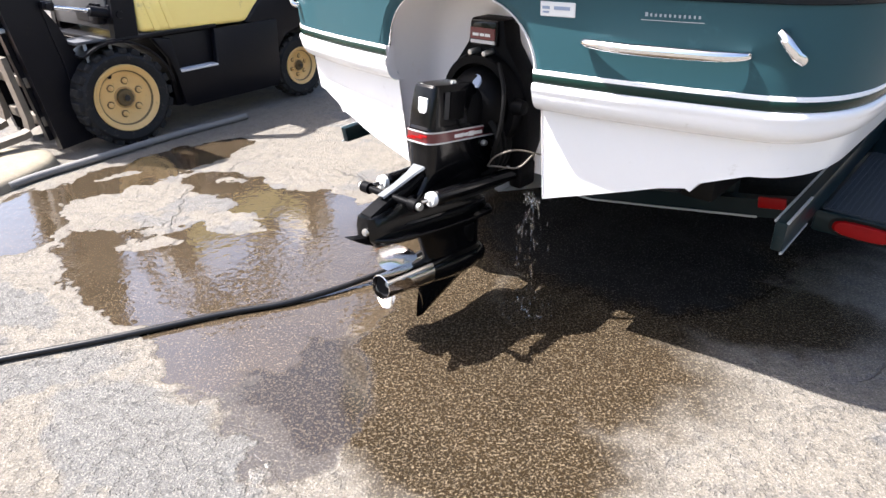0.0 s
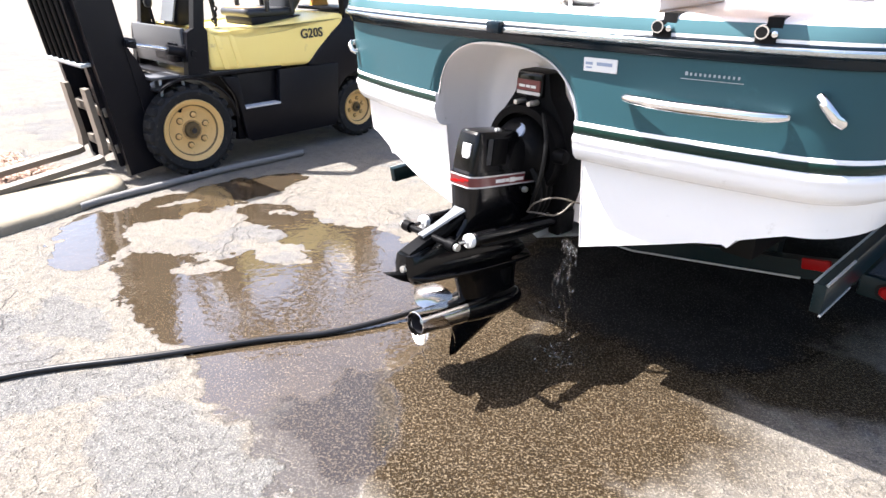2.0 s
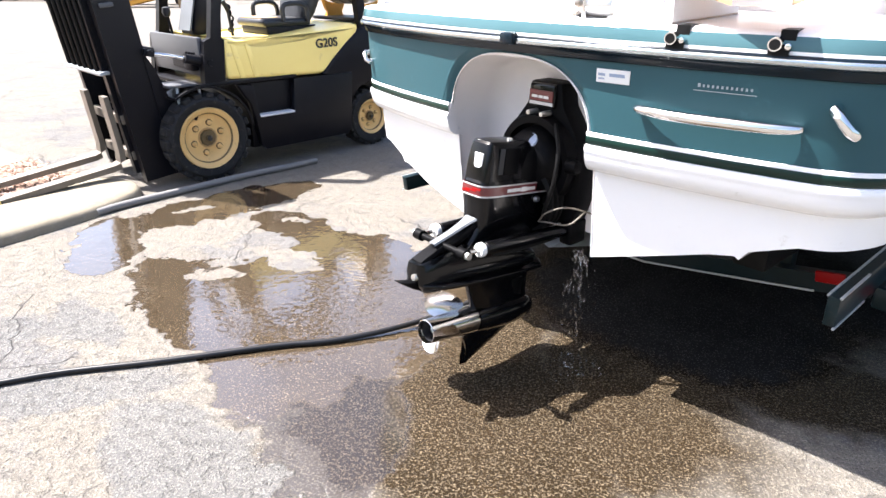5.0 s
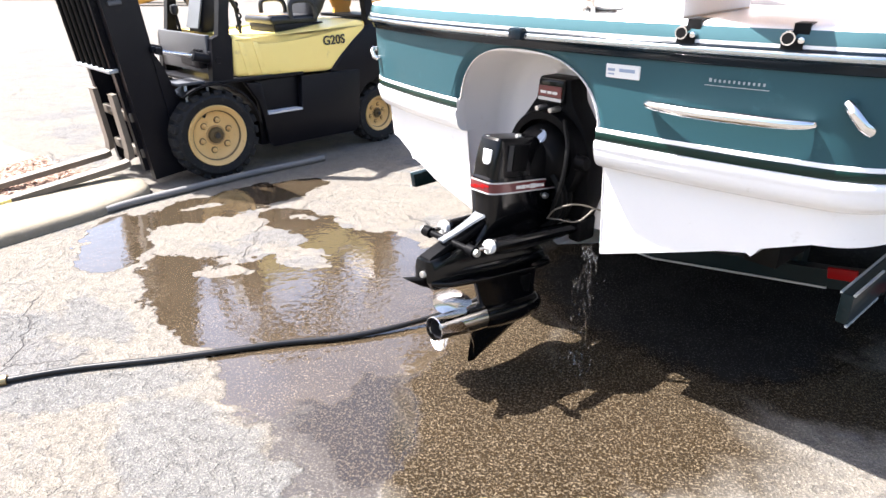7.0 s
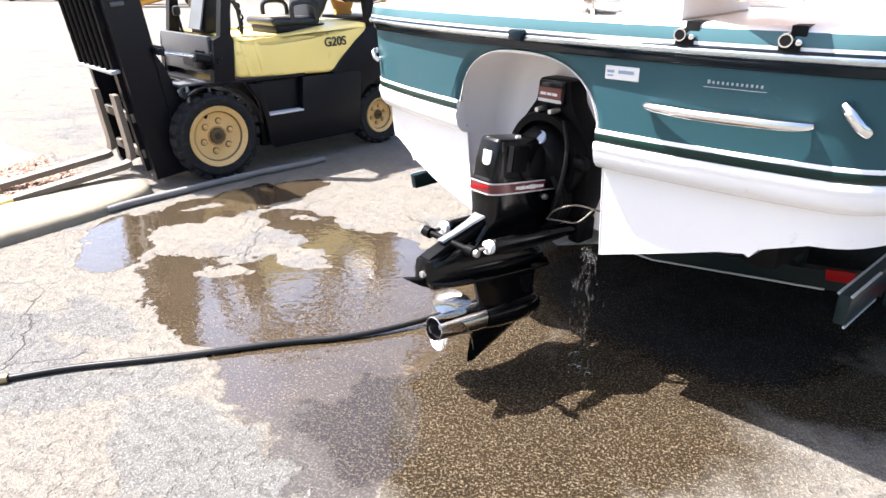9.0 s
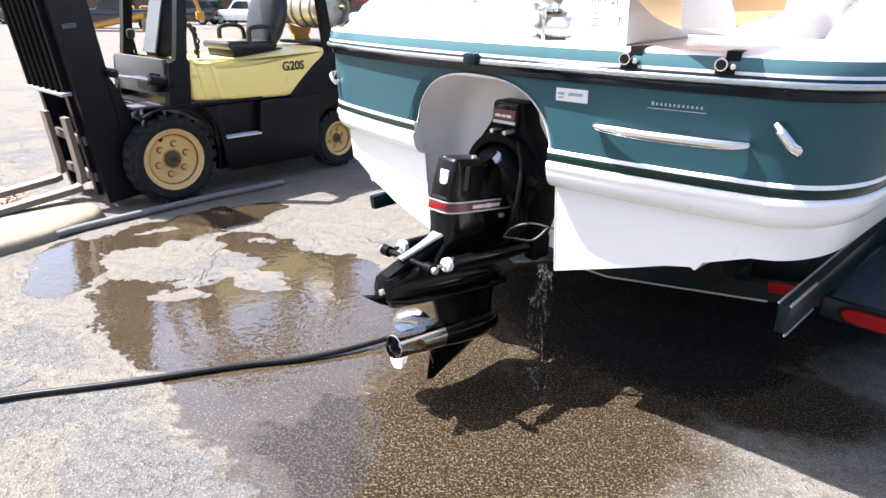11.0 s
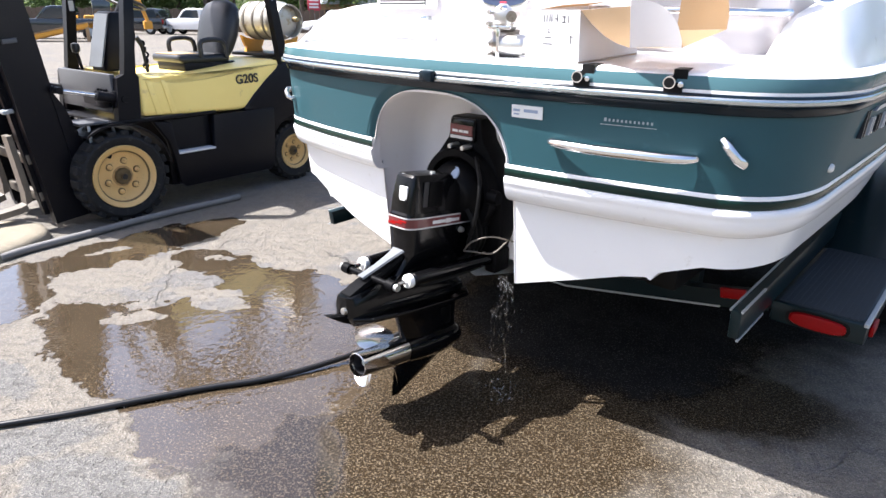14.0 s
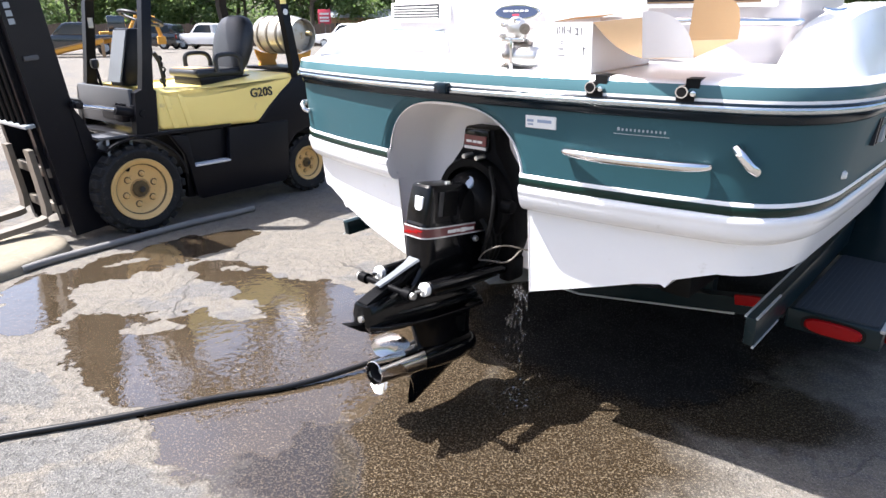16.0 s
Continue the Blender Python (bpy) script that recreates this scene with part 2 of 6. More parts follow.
    pale = mathn(nt, "MULTIPLY", ramp(nt, noisen(nt, pos, 120, 2, 0.5), 0.53, 0.62), ramp(nt, sep.outputs[1], 0.35, 0.6))
    pale2 = ramp(nt, noisen(nt, pos, 95, 3, 0.7), 0.53, 0.62)
    dark = ramp(nt, noisen(nt, pos, 80, 3, 0.6), 0.48, 0.60)
    stain = ramp(nt, noisen(nt, pos, 1.7, 5, 0.7), 0.45, 0.62)
    c = mixc(nt, mathn(nt, "MULTIPLY", sep.outputs[0], 0.26), c, (0.12, 0.11, 0.10))
    c = mixc(nt, mathn(nt, "MULTIPLY", dark, 0.32), c, (0.08, 0.075, 0.07))
    c = mixc(nt, mathn(nt, "MULTIPLY", mathn(nt, "MAXIMUM", pale, pale2), 0.36), c, (0.40, 0.375, 0.33))
    c = mixc(nt, mathn(nt, "MULTIPLY", n_fine, 0.30), c, (0.12, 0.11, 0.10))
    # cracks
    cr = nt.nodes.new("ShaderNodeTexVoronoi")
    cr.feature = "DISTANCE_TO_EDGE"
    cr.inputs["Scale"].default_value = 1.0
    nt.links.new(vmath("ADD", pos, warp(5.0, 0.25, 4)).outputs[0], cr.inputs["Vector"])
    crack = mathn(nt, "MULTIPLY", mathn(nt, "SUBTRACT", 1.0, ramp(nt, cr.outputs["Distance"], 0.002, 0.009)), ramp(nt, noisen(nt, pos, 1.1, 2), 0.46, 0.56))
    cf = nt.nodes.new("ShaderNodeTexVoronoi")
    cf.feature = "DISTANCE_TO_EDGE"
    cf.inputs["Scale"].default_value = 4.6
    nt.links.new(vmath("ADD", pos, warp(11.0, 0.10, 4)).outputs[0], cf.inputs["Vector"])
    fine_crack = mathn(nt, "MULTIPLY", mathn(nt, "SUBTRACT", 1.0, ramp(nt, cf.outputs["Distance"], 0.006, 0.030)), ramp(nt, noisen(nt, pos, 1.9, 3), 0.47, 0.58))
    crack = mathn(nt, "MAXIMUM", crack, mathn(nt, "MULTIPLY", fine_crack, 0.38))
    crack = mathn(nt, "MULTIPLY", crack, mathn(nt, "SUBTRACT", 1.0, wet))
    # shallow spalls with darker floors
    spall = ramp(nt, noisen(nt, pos, 22, 5, 0.62), 0.53, 0.60)
    c = mixc(nt, mathn(nt, "MULTIPLY", spall, 0.30), c, (0.085, 0.080, 0.073))
    crack = mathn(nt, "MULTIPLY", crack, mathn(nt, "SUBTRACT", 1.0, ramp(nt, union(WET_BOAT_SHADE), 0.0, 0.1)))
    c = mixc(nt, mathn(nt, "MULTIPLY", crack, 0.7), c, (0.08, 0.075, 0.07))
    # wet ground; further under the boat its shade is painted in
    wetc = mixc(nt, n_mid, (0.007, 0.0046, 0.0024), (0.030, 0.019, 0.009))
    wetc = mixc(nt, stain, wetc, mixc(nt, n_mid, (0.008, 0.0054, 0.0028), (0.031, 0.0205, 0.0105)))
    wetc = mixc(nt, mathn(nt, "MULTIPLY", dark, 0.7), wetc, (0.014, 0.011, 0.008))
    wetc = mixc(nt, mathn(nt, "MULTIPLY", mathn(nt, "MAXIMUM", pale, mathn(nt, "MULTIPLY", pale2, 0.6)), mathn(nt, "SUBTRACT", 0.56, mathn(nt, "MULTIPLY", film, 0.30))), wetc, (0.25, 0.20, 0.135))
    silt = mixc(nt, n_mid, (0.027, 0.0185, 0.011), (0.074, 0.054, 0.033))
    silt = mixc(nt, mathn(nt, "MULTIPLY", mathn(nt, "MAXIMUM", pale, dark), 0.5), silt, mixc(nt, pale, (0.016, 0.011, 0.007), (0.20, 0.165, 0.115)))
    wetc = mixc(nt, wet_pool, wetc, silt)
    # boat's shade painted near-black into the wet ground below the hull
    boat_shade = ramp(nt, union(WET_BOAT_SHADE), 0.0, 0.3)
    shade_col = mixc(nt, mathn(nt, "MULTIPLY", pale, 0.35), mixc(nt, n_mid, (0.009, 0.0085, 0.008), (0.030, 0.028, 0.026)), (0.14, 0.13, 0.12))
    c = mixc(nt, wet, c, wetc)
    c = mixc(nt, boat_shade, c, shade_col)
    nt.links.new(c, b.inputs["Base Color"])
    r = mathn(nt, "SUBTRACT", 0.92, mathn(nt, "MULTIPLY", wet_damp, 0.52))
    r = mathn(nt, "ADD", mathn(nt, "MULTIPLY", r, mathn(nt, "SUBTRACT", 1.0, wet_pool)), mathn(nt, "MULTIPLY", wet_pool, 0.035))
    r = mathn(nt, "ADD", r, mathn(nt, "MULTIPLY", boat_shade, 0.35), clamp=True)
    nt.links.new(r, b.inputs["Roughness"])
    nt.links.new(mathn(nt, "SUBTRACT", mathn(nt, "SUBTRACT", 0.5, mathn(nt, "MULTIPLY", wet_damp, 0.44)), mathn(nt, "MULTIPLY", boat_shade, 0.22), clamp=True), b.inputs["Specular IOR Level"])
    b.inputs["IOR"].default_value = 1.36
    nt.links.new(film, b.inputs["Coat Weight"])
    nt.links.new(mathn(nt, "ADD", 1.74, mathn(nt, "MULTIPLY", wet_pool, 0.10)), b.inputs["Coat IOR"])
    nt.links.new(mathn(nt, "SUBTRACT", 0.12, mathn(nt, "MULTIPLY", wet_pool, 0.09)), b.inputs["Coat Roughness"])
    h = mathn(nt, "ADD", mathn(nt, "MULTIPLY", vor.outputs["Distance"], 0.5), n_fine)
    h = mathn(nt, "MULTIPLY", h, mathn(nt, "SUBTRACT", 1.0, mathn(nt, "MULTIPLY", wet_damp, 0.6)))
    h = mathn(nt, "MULTIPLY", h, mathn(nt, "SUBTRACT", 1.0, mathn(nt, "MAXIMUM", mathn(nt, "MULTIPLY", wet_pool, 0.995), mathn(nt, "MULTIPLY", film, 1.12, clamp=True))))
    h = mathn(nt, "ADD", h, mathn(nt, "MULTIPLY", mathn(nt, "MULTIPLY", mathn(nt, "ADD", noisen(nt, pos, 14, 1), mathn(nt, "MULTIPLY", noisen(nt, pos, 38, 2, 0.5), 0.5)), wet_pool), 0.20))
    rip = mathn(nt, "MULTIPLY", ramp(nt, union(RIPPLES), 0.0, 0.6), wet_pool)
    h = mathn(nt, "ADD", h, mathn(nt, "MULTIPLY", mathn(nt, "MULTIPLY", noisen(nt, pos, 24, 2, 0.45), rip), 0.42))
    h = mathn(nt, "SUBTRACT", h, mathn(nt, "MULTIPLY", crack, 1.5))
    h = mathn(nt, "SUBTRACT", h, mathn(nt, "MULTIPLY", mathn(nt, "MULTIPLY", spall, mathn(nt, "SUBTRACT", 1.0, wet)), 0.7))
    nb = bumpn(nt, h, 0.9, 0.008)
    nt.links.new(nb, b.inputs["Normal"])
    nt.links.new(nb, b.inputs["Coat Normal"])
    return m


# x, y, half sizes, turn in degrees
POOLS = [(-2.47, 2.80, 0.50, 0.21, 124), (-2.15, 3.62, 0.78, 0.27, 55), (-1.50, 3.36, 0.38, 0.20, -30), (-1.02, 2.98, 0.46, 0.33, -8),
         (-1.00, 2.48, 0.62, 0.46, 0), (-1.58, 2.29, 0.70, 0.25, -42), (-0.92, 1.86, 0.47, 0.25, -30), (-0.68, 2.10, 0.50, 0.27, -20),
         (-0.42, 2.60, 0.42, 0.55, 0), (-0.88, 1.64, 0.26, 0.13, -35)]
ISLANDS = [(-1.83, 2.97, 0.48, 0.29, 2), (-1.60, 2.54, 0.16, 0.07, 10), (-1.24, 2.80, 0.22, 0.12, -20), (-2.30, 3.46, 0.14, 0.05, 40), (-1.50, 3.44, 0.10, 0.04, 0),
           (-1.40, 3.98, 0.22, 0.10, 30), (-2.72, 2.62, 0.20, 0.05, 50)]
RIPPLES = [(-0.62, 2.25, 0.75, 0.55, -20)]
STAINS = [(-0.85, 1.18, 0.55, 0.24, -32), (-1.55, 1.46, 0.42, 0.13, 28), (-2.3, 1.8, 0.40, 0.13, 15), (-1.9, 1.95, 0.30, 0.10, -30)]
FILMS = [(-0.68, 1.68, 0.58, 0.30, -28), (-0.46, 1.43, 0.42, 0.22, -64), (-0.60, 1.92, 0.36, 0.26, -20)]
# damp ground; the (1.25, 2.12) ellipse paints shade on dry ground beside the boat
DAMPS_SHADE = [(-0.30, 1.50, 0.62, 0.42, -27), (-0.12, 1.62, 0.60, 0.46, -20), (-0.40, 1.80, 0.80, 0.45, -29), (-0.05, 1.90, 0.65, 0.55, -20), (0.38, 1.75, 0.86, 0.52, -8), (0.22, 1.25, 0.60, 0.42, 0), (0.62, 2.12, 0.62, 0.50, -20), (1.25, 2.12, 0.75, 0.36, -14), (0.9, 3.0, 1.5, 1.2, 0), (-0.2, 2.4, 0.7, 0.7, 0)]
# wet ground under the boat, its shade painted in
WET_BOAT_SHADE = [(1.02, 2.42, 0.42, 0.42, -20), (0.85, 2.78, 0.88, 0.72, -30), (2.5, 3.9, 2.3, 1.35, 25)]
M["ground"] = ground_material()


# ---- building helpers ----
def finish(bm, sharp=0.6):
    bmesh.ops.recalc_face_normals(bm, faces=bm.faces)
    for f in bm.faces:
        f.smooth = True
    for e in bm.edges:
        if len(e.link_faces) == 2 and e.calc_face_angle(0) > sharp:
            e.smooth = False


def mesh_of(name, bm, material, sharp=0.6):
    finish(bm, sharp)
    me = bpy.data.meshes.new(name)
    bm.to_mesh(me)
    bm.free()
    me.materials.append(M[material])
    return me


def part(name, bm, material, parent, label="", sharp=0.6):
    ob = new(name, mesh_of(name, bm, material, sharp))
    ob.parent = parent
    return tagged(ob, label)


def thing(name, m, label, category, group="", kind=""):
    ob = new(name)
    ob.empty_display_size = 0.1
    ob.matrix_world = m
    return tagged(ob, label, category, group, kind)


def solo(name, bm, material, m, label, category, group="", kind="", sharp=0.6):
    ob = new(name, mesh_of(name, bm, material, sharp))
    ob.matrix_world = m
    return tagged(ob, label, category, group, kind)


def grid(rows, closed=False, caps=False, bm=None):
    bm = bm or bmesh.new()
    vs = [[bm.verts.new(p) for p in r] for r in rows]
    for a, b in zip(vs, vs[1:]):
        n = len(a)
        for i in range(n if closed else n - 1):
            j = (i + 1) % n
            try:
                bm.faces.new((a[i], a[j], b[j], b[i]))
            except ValueError:
                pass
    if caps:
        bm.faces.new(vs[0])
        bm.faces.new(vs[-1])
    return bm


def box(x0, x1, y0, y1, z0, z1, bevel=0.0, seg=2, bm=None):
    bm = bm or bmesh.new()
    vs = [bm.verts.new((x, y, z)) for x in (x0, x1) for y in (y0, y1) for z in (z0, z1)]
    fs = [bm.faces.new([vs[i] for i in q]) for q in ((0, 1, 3, 2), (4, 6, 7, 5), (0, 4, 5, 1), (2, 3, 7, 6), (0, 2, 6, 4), (1, 5, 7, 3))]
    if bevel:
        es = {e for f in fs for e in f.edges}
        bmesh.ops.bevel(bm, geom=list(es), offset=bevel, segments=seg, affect="EDGES", profile=0.5)
    return bm


def turned(bm, m):
    bmesh.ops.transform(bm, matrix=m, verts=bm.verts)
    return bm


def prism(pts, axis, lo, hi, bevel=0.0, seg=2):
    """A flat outline pushed from lo to hi along an axis; pts give the other two coordinates in order."""
    bm = bmesh.new()

    def put(p, v):
        q = list(p)
        q.insert("xyz".index(axis), v)
        return bm.verts.new(q)

    a, b = [put(p, lo) for p in pts], [put(p, hi) for p in pts]
    bm.faces.new(a), bm.faces.new(b)
    for i in range(len(pts)):
        j = (i + 1) % len(pts)
        bm.faces.new((a[i], a[j], b[j], b[i]))
    if bevel:
        bmesh.ops.recalc_face_normals(bm, faces=bm.faces)
        bmesh.ops.bevel(bm, geom=[e for e in bm.edges if e.calc_face_angle(0) > 0.35], offset=bevel, segments=seg, affect="EDGES", profile=0.5)
    return bm


def tube(path, r, n=10, caps=True, bm=None):
    """A round bar along a path; r is one radius or one for each point."""
    pts = [Vector(p) for p in path]
    rs = r if isinstance(r, (list, tuple)) else [r] * len(pts)
    rows, ref = [], None
    for i, p in enumerate(pts):
        d = (pts[min(i + 1, len(pts) - 1)] - pts[max(i - 1, 0)]).normalized()
        if ref is None:
            ref = Vector((0, 0, 1)) if abs(d.z) < 0.9 else Vector((1, 0, 0))
        s = d.cross(ref).normalized()
        ref = s.cross(d).normalized()
        rows.append([p + (s * math.cos(a) + ref * math.sin(a)) * rs[i] for a in (2 * math.pi * k / n for k in range(n))])
    return grid(rows, True, caps, bm)


def lathe(profile, n=32, axis="z", at=(0, 0, 0), caps=True):
    """profile: (radius, along) pairs turned about an axis."""
    rows = []
    for r, h in profile:
        ring = []
        for k in range(n):
            a = 2 * math.pi * k / n
            x, y = r * math.cos(a), r * math.sin(a)
            ring.append({"z": (x, y, h), "y": (x, h, y), "x": (h, x, y)}[axis])
        rows.append([Vector(p) + Vector(at) for p in ring])
    return grid(rows, True, caps)


def spline(keys, n):
    """A smooth run of points through keys."""
    k = [Vector(p) for p in keys]
    k = [k[0] * 2 - k[1]] + k + [k[-1] * 2 - k[-2]]
    out = []
    for i in range(1, len(k) - 2):
        for j in range(n):
            t = j / n
            out.append(0.5 * (2 * k[i] + (k[i + 1] - k[i - 1]) * t + (2 * k[i - 1] - 5 * k[i] + 4 * k[i + 1] - k[i + 2]) * t * t
                              + (3 * k[i] - k[i - 1] - 3 * k[i + 1] + k[i + 2]) * t ** 3))
    return out + [k[-2]]


def rounded(w, d, n=28, e=3.0):
    """A ring of a superellipse of half sizes w and d."""
    out = []
    for k in range(n):
        a = 2 * math.pi * k / n
        c, s = math.cos(a), math.sin(a)
        out.append((math.copysign(abs(c) ** (2 / e), c) * w, math.copysign(abs(s) ** (2 / e), s) * d))
    return out


def text_bm(words, size, depth=0.002):
    cu = bpy.data.curves.new("words", "FONT")
    cu.body, cu.size, cu.extrude, cu.align_x, cu.align_y = words, size, depth, "CENTER", "CENTER"
    cu.offset = size * 0.018
    ob = bpy.data.objects.new("words", cu)
    scene.collection.objects.link(ob)
    me = bpy.data.meshes.new_from_object(ob.evaluated_get(bpy.context.evaluated_depsgraph_get()))
    bm = bmesh.new()
    bm.from_mesh(me)
    bpy.data.objects.remove(ob)
    bpy.data.curves.remove(cu)
    bpy.data.meshes.remove(me)
    return bm


# ---- ground ----
def ground():
    n, half = 40, 600.0
    bm = bmesh.new()
    xs = [math.copysign(abs(t) ** 3, t) * half for t in (i / n * 2 - 1 for i in range(n + 1))]
    grid([[(x, y, 0) for x in xs] for y in xs], bm=bm)
    return solo("ground", bm, "ground", Matrix(), "worn pale concrete yard with puddles and damp patches", "ground", kind="structure")


ground()

# ---- boat ----
BOAT = pose(0.1245, 2.18, 0, 0, 0, -37.12)
boat = thing("motor_boat", BOAT, "white and dark green fibreglass motor boat on a trailer", "boat")


def rake(z):
    """The stern stands nearly upright above the stripes and is cut back below them."""
    return 0.05 * (1.15 - z) if z > 1.03 else 0.006 + 0.105 * (1.03 - z)


def stern(u, z):
    return -0.14 + 0.115 * u * u + rake(z)


def arch(u):
    return 0.95 + 0.307 * max(0.0, 1 - abs(u / 0.345) ** 2.6) ** (1 / 2.6)


def cove_arch(u):
    return 0.95 + 0.340 * max(0.0, 1 - abs(u / 0.381) ** 2.6) ** (1 / 2.6)


def half_outline():
    """Deck outline to starboard from the middle of the stern to the bow: u, f, weight of the stern's rake."""
    out = [(0.345 * i / 14, 0, 1.0) for i in range(15)] + [(0.345 + 0.655 * i / 14, 0, 1.0) for i in range(1, 15)]
    out = [(u, -0.14 + 0.115 * u * u, 1.0) for u, _, _ in out]
    a, c, e = Vector((1.0, -0.025)), Vector((1.235, 0.03)), Vector((1.265, 0.36))
    for i in range(1, 13):
        t = i / 12
        p = a * (1 - t) ** 2 + c * 2 * t * (1 - t) + e * t * t
        out.append((p.x, p.y, (1 - t) ** 1.2))
    for i in range(1, 31):
        f = 0.36 + 5.2 * i / 30
        u = 1.265 + 0.035 * min(1, (f - 0.36) / 1.2)
        if f > 1.6:
            u *= max(0.0, 1 - ((f - 1.6) / 3.96) ** 2.4)
        out.append((u, f, 0.0))
    return out


HALF = half_outline()
FULL = [(-u, f, w) for u, f, w in reversed(HALF[1:])] + HALF
STBD = [p for p in HALF if p[0] >= 0.3449 or p[1] > 1]
PORT = [(-u, f, w) for u, f, w in STBD]


def side_point(line, i, z, off):
    u, f, w = line[i]
    a, b = line[max(i - 1, 0)], line[min(i + 1, len(line) - 1)]
    d = Vector((b[0] - a[0], b[1] - a[1]))
    d = d.normalized() if d.length else Vector((0, 1))
    n = Vector((d.y, -d.x))
    if n.x * u + n.y * (f - 2.0) < 0:
        n = -n
    u, f = u + n.x * off, f + n.y * off
    f += w * rake(z)
    u *= 1 - (1 - w) * (0.10 + 0.22 * min(1.0, max(0.0, f - 1.2) / 2.5)) * (1.3 - z)
    return u, f, z + 0.012 * max(0.0, f) ** 2


def band(line, rows, lower=None):
    """A skin round the hull from (height, offset) rows; lower clips its bottom."""
    cols = []
    for i, (u, f, w) in enumerate(line):
        lo = max(rows[-1][0], lower(u)) if lower and abs(u) < 0.40 and f < 1 else None
        col = []
        for z, o in rows:
            if lo is not None:
                z = rows[0][0] + (z - rows[0][0]) * (rows[0][0] - lo) / (rows[0][0] - rows[-1][0])
            col.append(side_point(line, i, z, o))
        cols.append(col)
    return grid(cols)


part("hull_panel", band(FULL, [(1.305 - 0.266 * k / 6, 0.0) for k in range(7)], cove_arch), "gel_green", boat, "glossy dark green gelcoat band", sharp=1.2)
for line in (PORT, STBD):
    part("pinstripe", band(line, [(1.041, 0.001), (1.039, 0.004), (1.028, 0.004)]), "gel_white", boat, "white pinstripe", sharp=1.2)
    part("stripe", band(line, [(1.028, 0.004), (1.026, 0.006), (1.001, 0.006), (0.999, 0.004)]), "green_dark", boat, "dark green stripe", sharp=1.2)
    lip = [(0.999, 0.002), (0.996, 0.010), (0.988, 0.015), (0.976, 0.0165), (0.970, 0.0135), (0.962, 0.0135), (0.945, 0.011), (0.928, 0.006), (0.912, -0.006), (0.902, -0.024), (0.898, -0.06)]
    part("hull_lip", band(line, lip), "gel_white", boat, "rounded white moulding under the stripes", sharp=1.2)
    ends = [side_point(line, 0, z, o) for z, o in [(1.04, 0.001), (1.02, 0.005)] + lip]
    sg = 1 if line is STBD else -1
    part("lip_end", grid([ends, [(sg * 0.3445, f + 0.02, z) for _, f, z in ends], [(sg * 0.3445, f + 0.045, z) for _, f, z in ends]]), "gel_cream", boat, "moulding turned in at the well", sharp=1.2)
# rows below 1.297 are a black strip standing in for shade under the rail
part("rub_rail", band(FULL, [(1.268, 0.001), (1.269, 0.007), (1.274, 0.010), (1.292, 0.015), (1.297, 0.022), (1.301, 0.027), (1.322, 0.029), (1.327, 0.024), (1.327, -0.01)]), "rail", boat, "dark vinyl rub rail with a black strip for the shade under it", sharp=1.2)
part("rail_insert", band(FULL, [(1.300, 0.025), (1.302, 0.032), (1.306, 0.0345), (1.314, 0.0345), (1.318, 0.032), (1.320, 0.027)]), "rail_insert", boat, "bright rail insert", sharp=1.2)
part("cap_line", band(FULL, [(1.326, 0.020), (1.336, 0.019)]), "gel_white", boat, "white line under the deck cap", sharp=1.2)
part("deck_cap", band(FULL, [(1.336, 0.017), (1.355, 0.014), (1.372, 0.008)]), "gel_teal", boat, "teal deck edge moulding", sharp=1.2)


def deck():
    rows = []
    edge = [(1.372, 0.008), (1.380, 0.002), (1.384, -0.02)]
    cols = [[side_point(FULL, i, z, o) for z, o in edge] for i in range(len(FULL))]
    for k in range(3):
        rows.append([c[k] for c in cols])
    for k in range(1, 7):
        t = k / 6
        ring = []
        for c in cols:
            p = Vector(c[2])
            q = Vector((p.x * 0.1, 1.6, 1.50))
            ring.append(p.lerp(q, t))
        rows.append(ring)
    return grid(rows)


part("deck", deck(), "gel_white", boat, "white moulded deck", sharp=0.9)

ZB = ((0.0, 0.43), (0.18, 0.495), (0.34, 0.555), (0.345, 0.557), (0.50, 0.610), (0.65, 0.660), (0.757, 0.697), (0.835, 0.713), (0.850, 0.704),
      (0.873, 0.738), (1.00, 0.786), (1.035, 0.796), (1.05, 0.803), (1.135, 0.846))


def port_drop(u):
    return 0.018 + 0.032 * max(0.0, min(1.0, (u - 0.345) / 0.3))


def bottom():
    bm = bmesh.new()
    for sgn in (1, -1):
        rows = []
        for f in (None, 0.35, 1.0, 2.0, 2.8, 3.5, 4.1, 4.6, 5.0, 5.35):
            row = []
            for u, z in ZB:
                z -= port_drop(u) if sgn < 0 and u > 0.3 else 0.0
                if f is None:
                    p = (min(u, 1.06), 0.16 if u < 0.3449 else stern(u, z) + 0.045 + max(0.0, min(u, 1.06) - 1.0) * 2.2, min(z, 0.81))
                else:
                    k = max(0.0, 1 - ((max(f, 1.6) - 1.6) / 3.9) ** 2.4)
                    rise = (max(0.0, f - 1.8) / 3.6) ** 2
                    p = (u * k, f, z + (1.24 - z) * rise * (1 - 0.55 * u) )
                row.append((sgn * p[0], p[1], p[2]))
            rows.append(row)
        grid(rows, bm=bm)
    return bm


part("hull_bottom", bottom(), "gel_white", boat, "white vee hull bottom with strakes", sharp=0.35)


def low_edge(u):
    for (a, za), (b, zb) in zip(ZB, ZB[1:]):
        if a <= u <= b:
            return za + (zb - za) * (u - a) / (b - a)
    return ZB[-1][1]


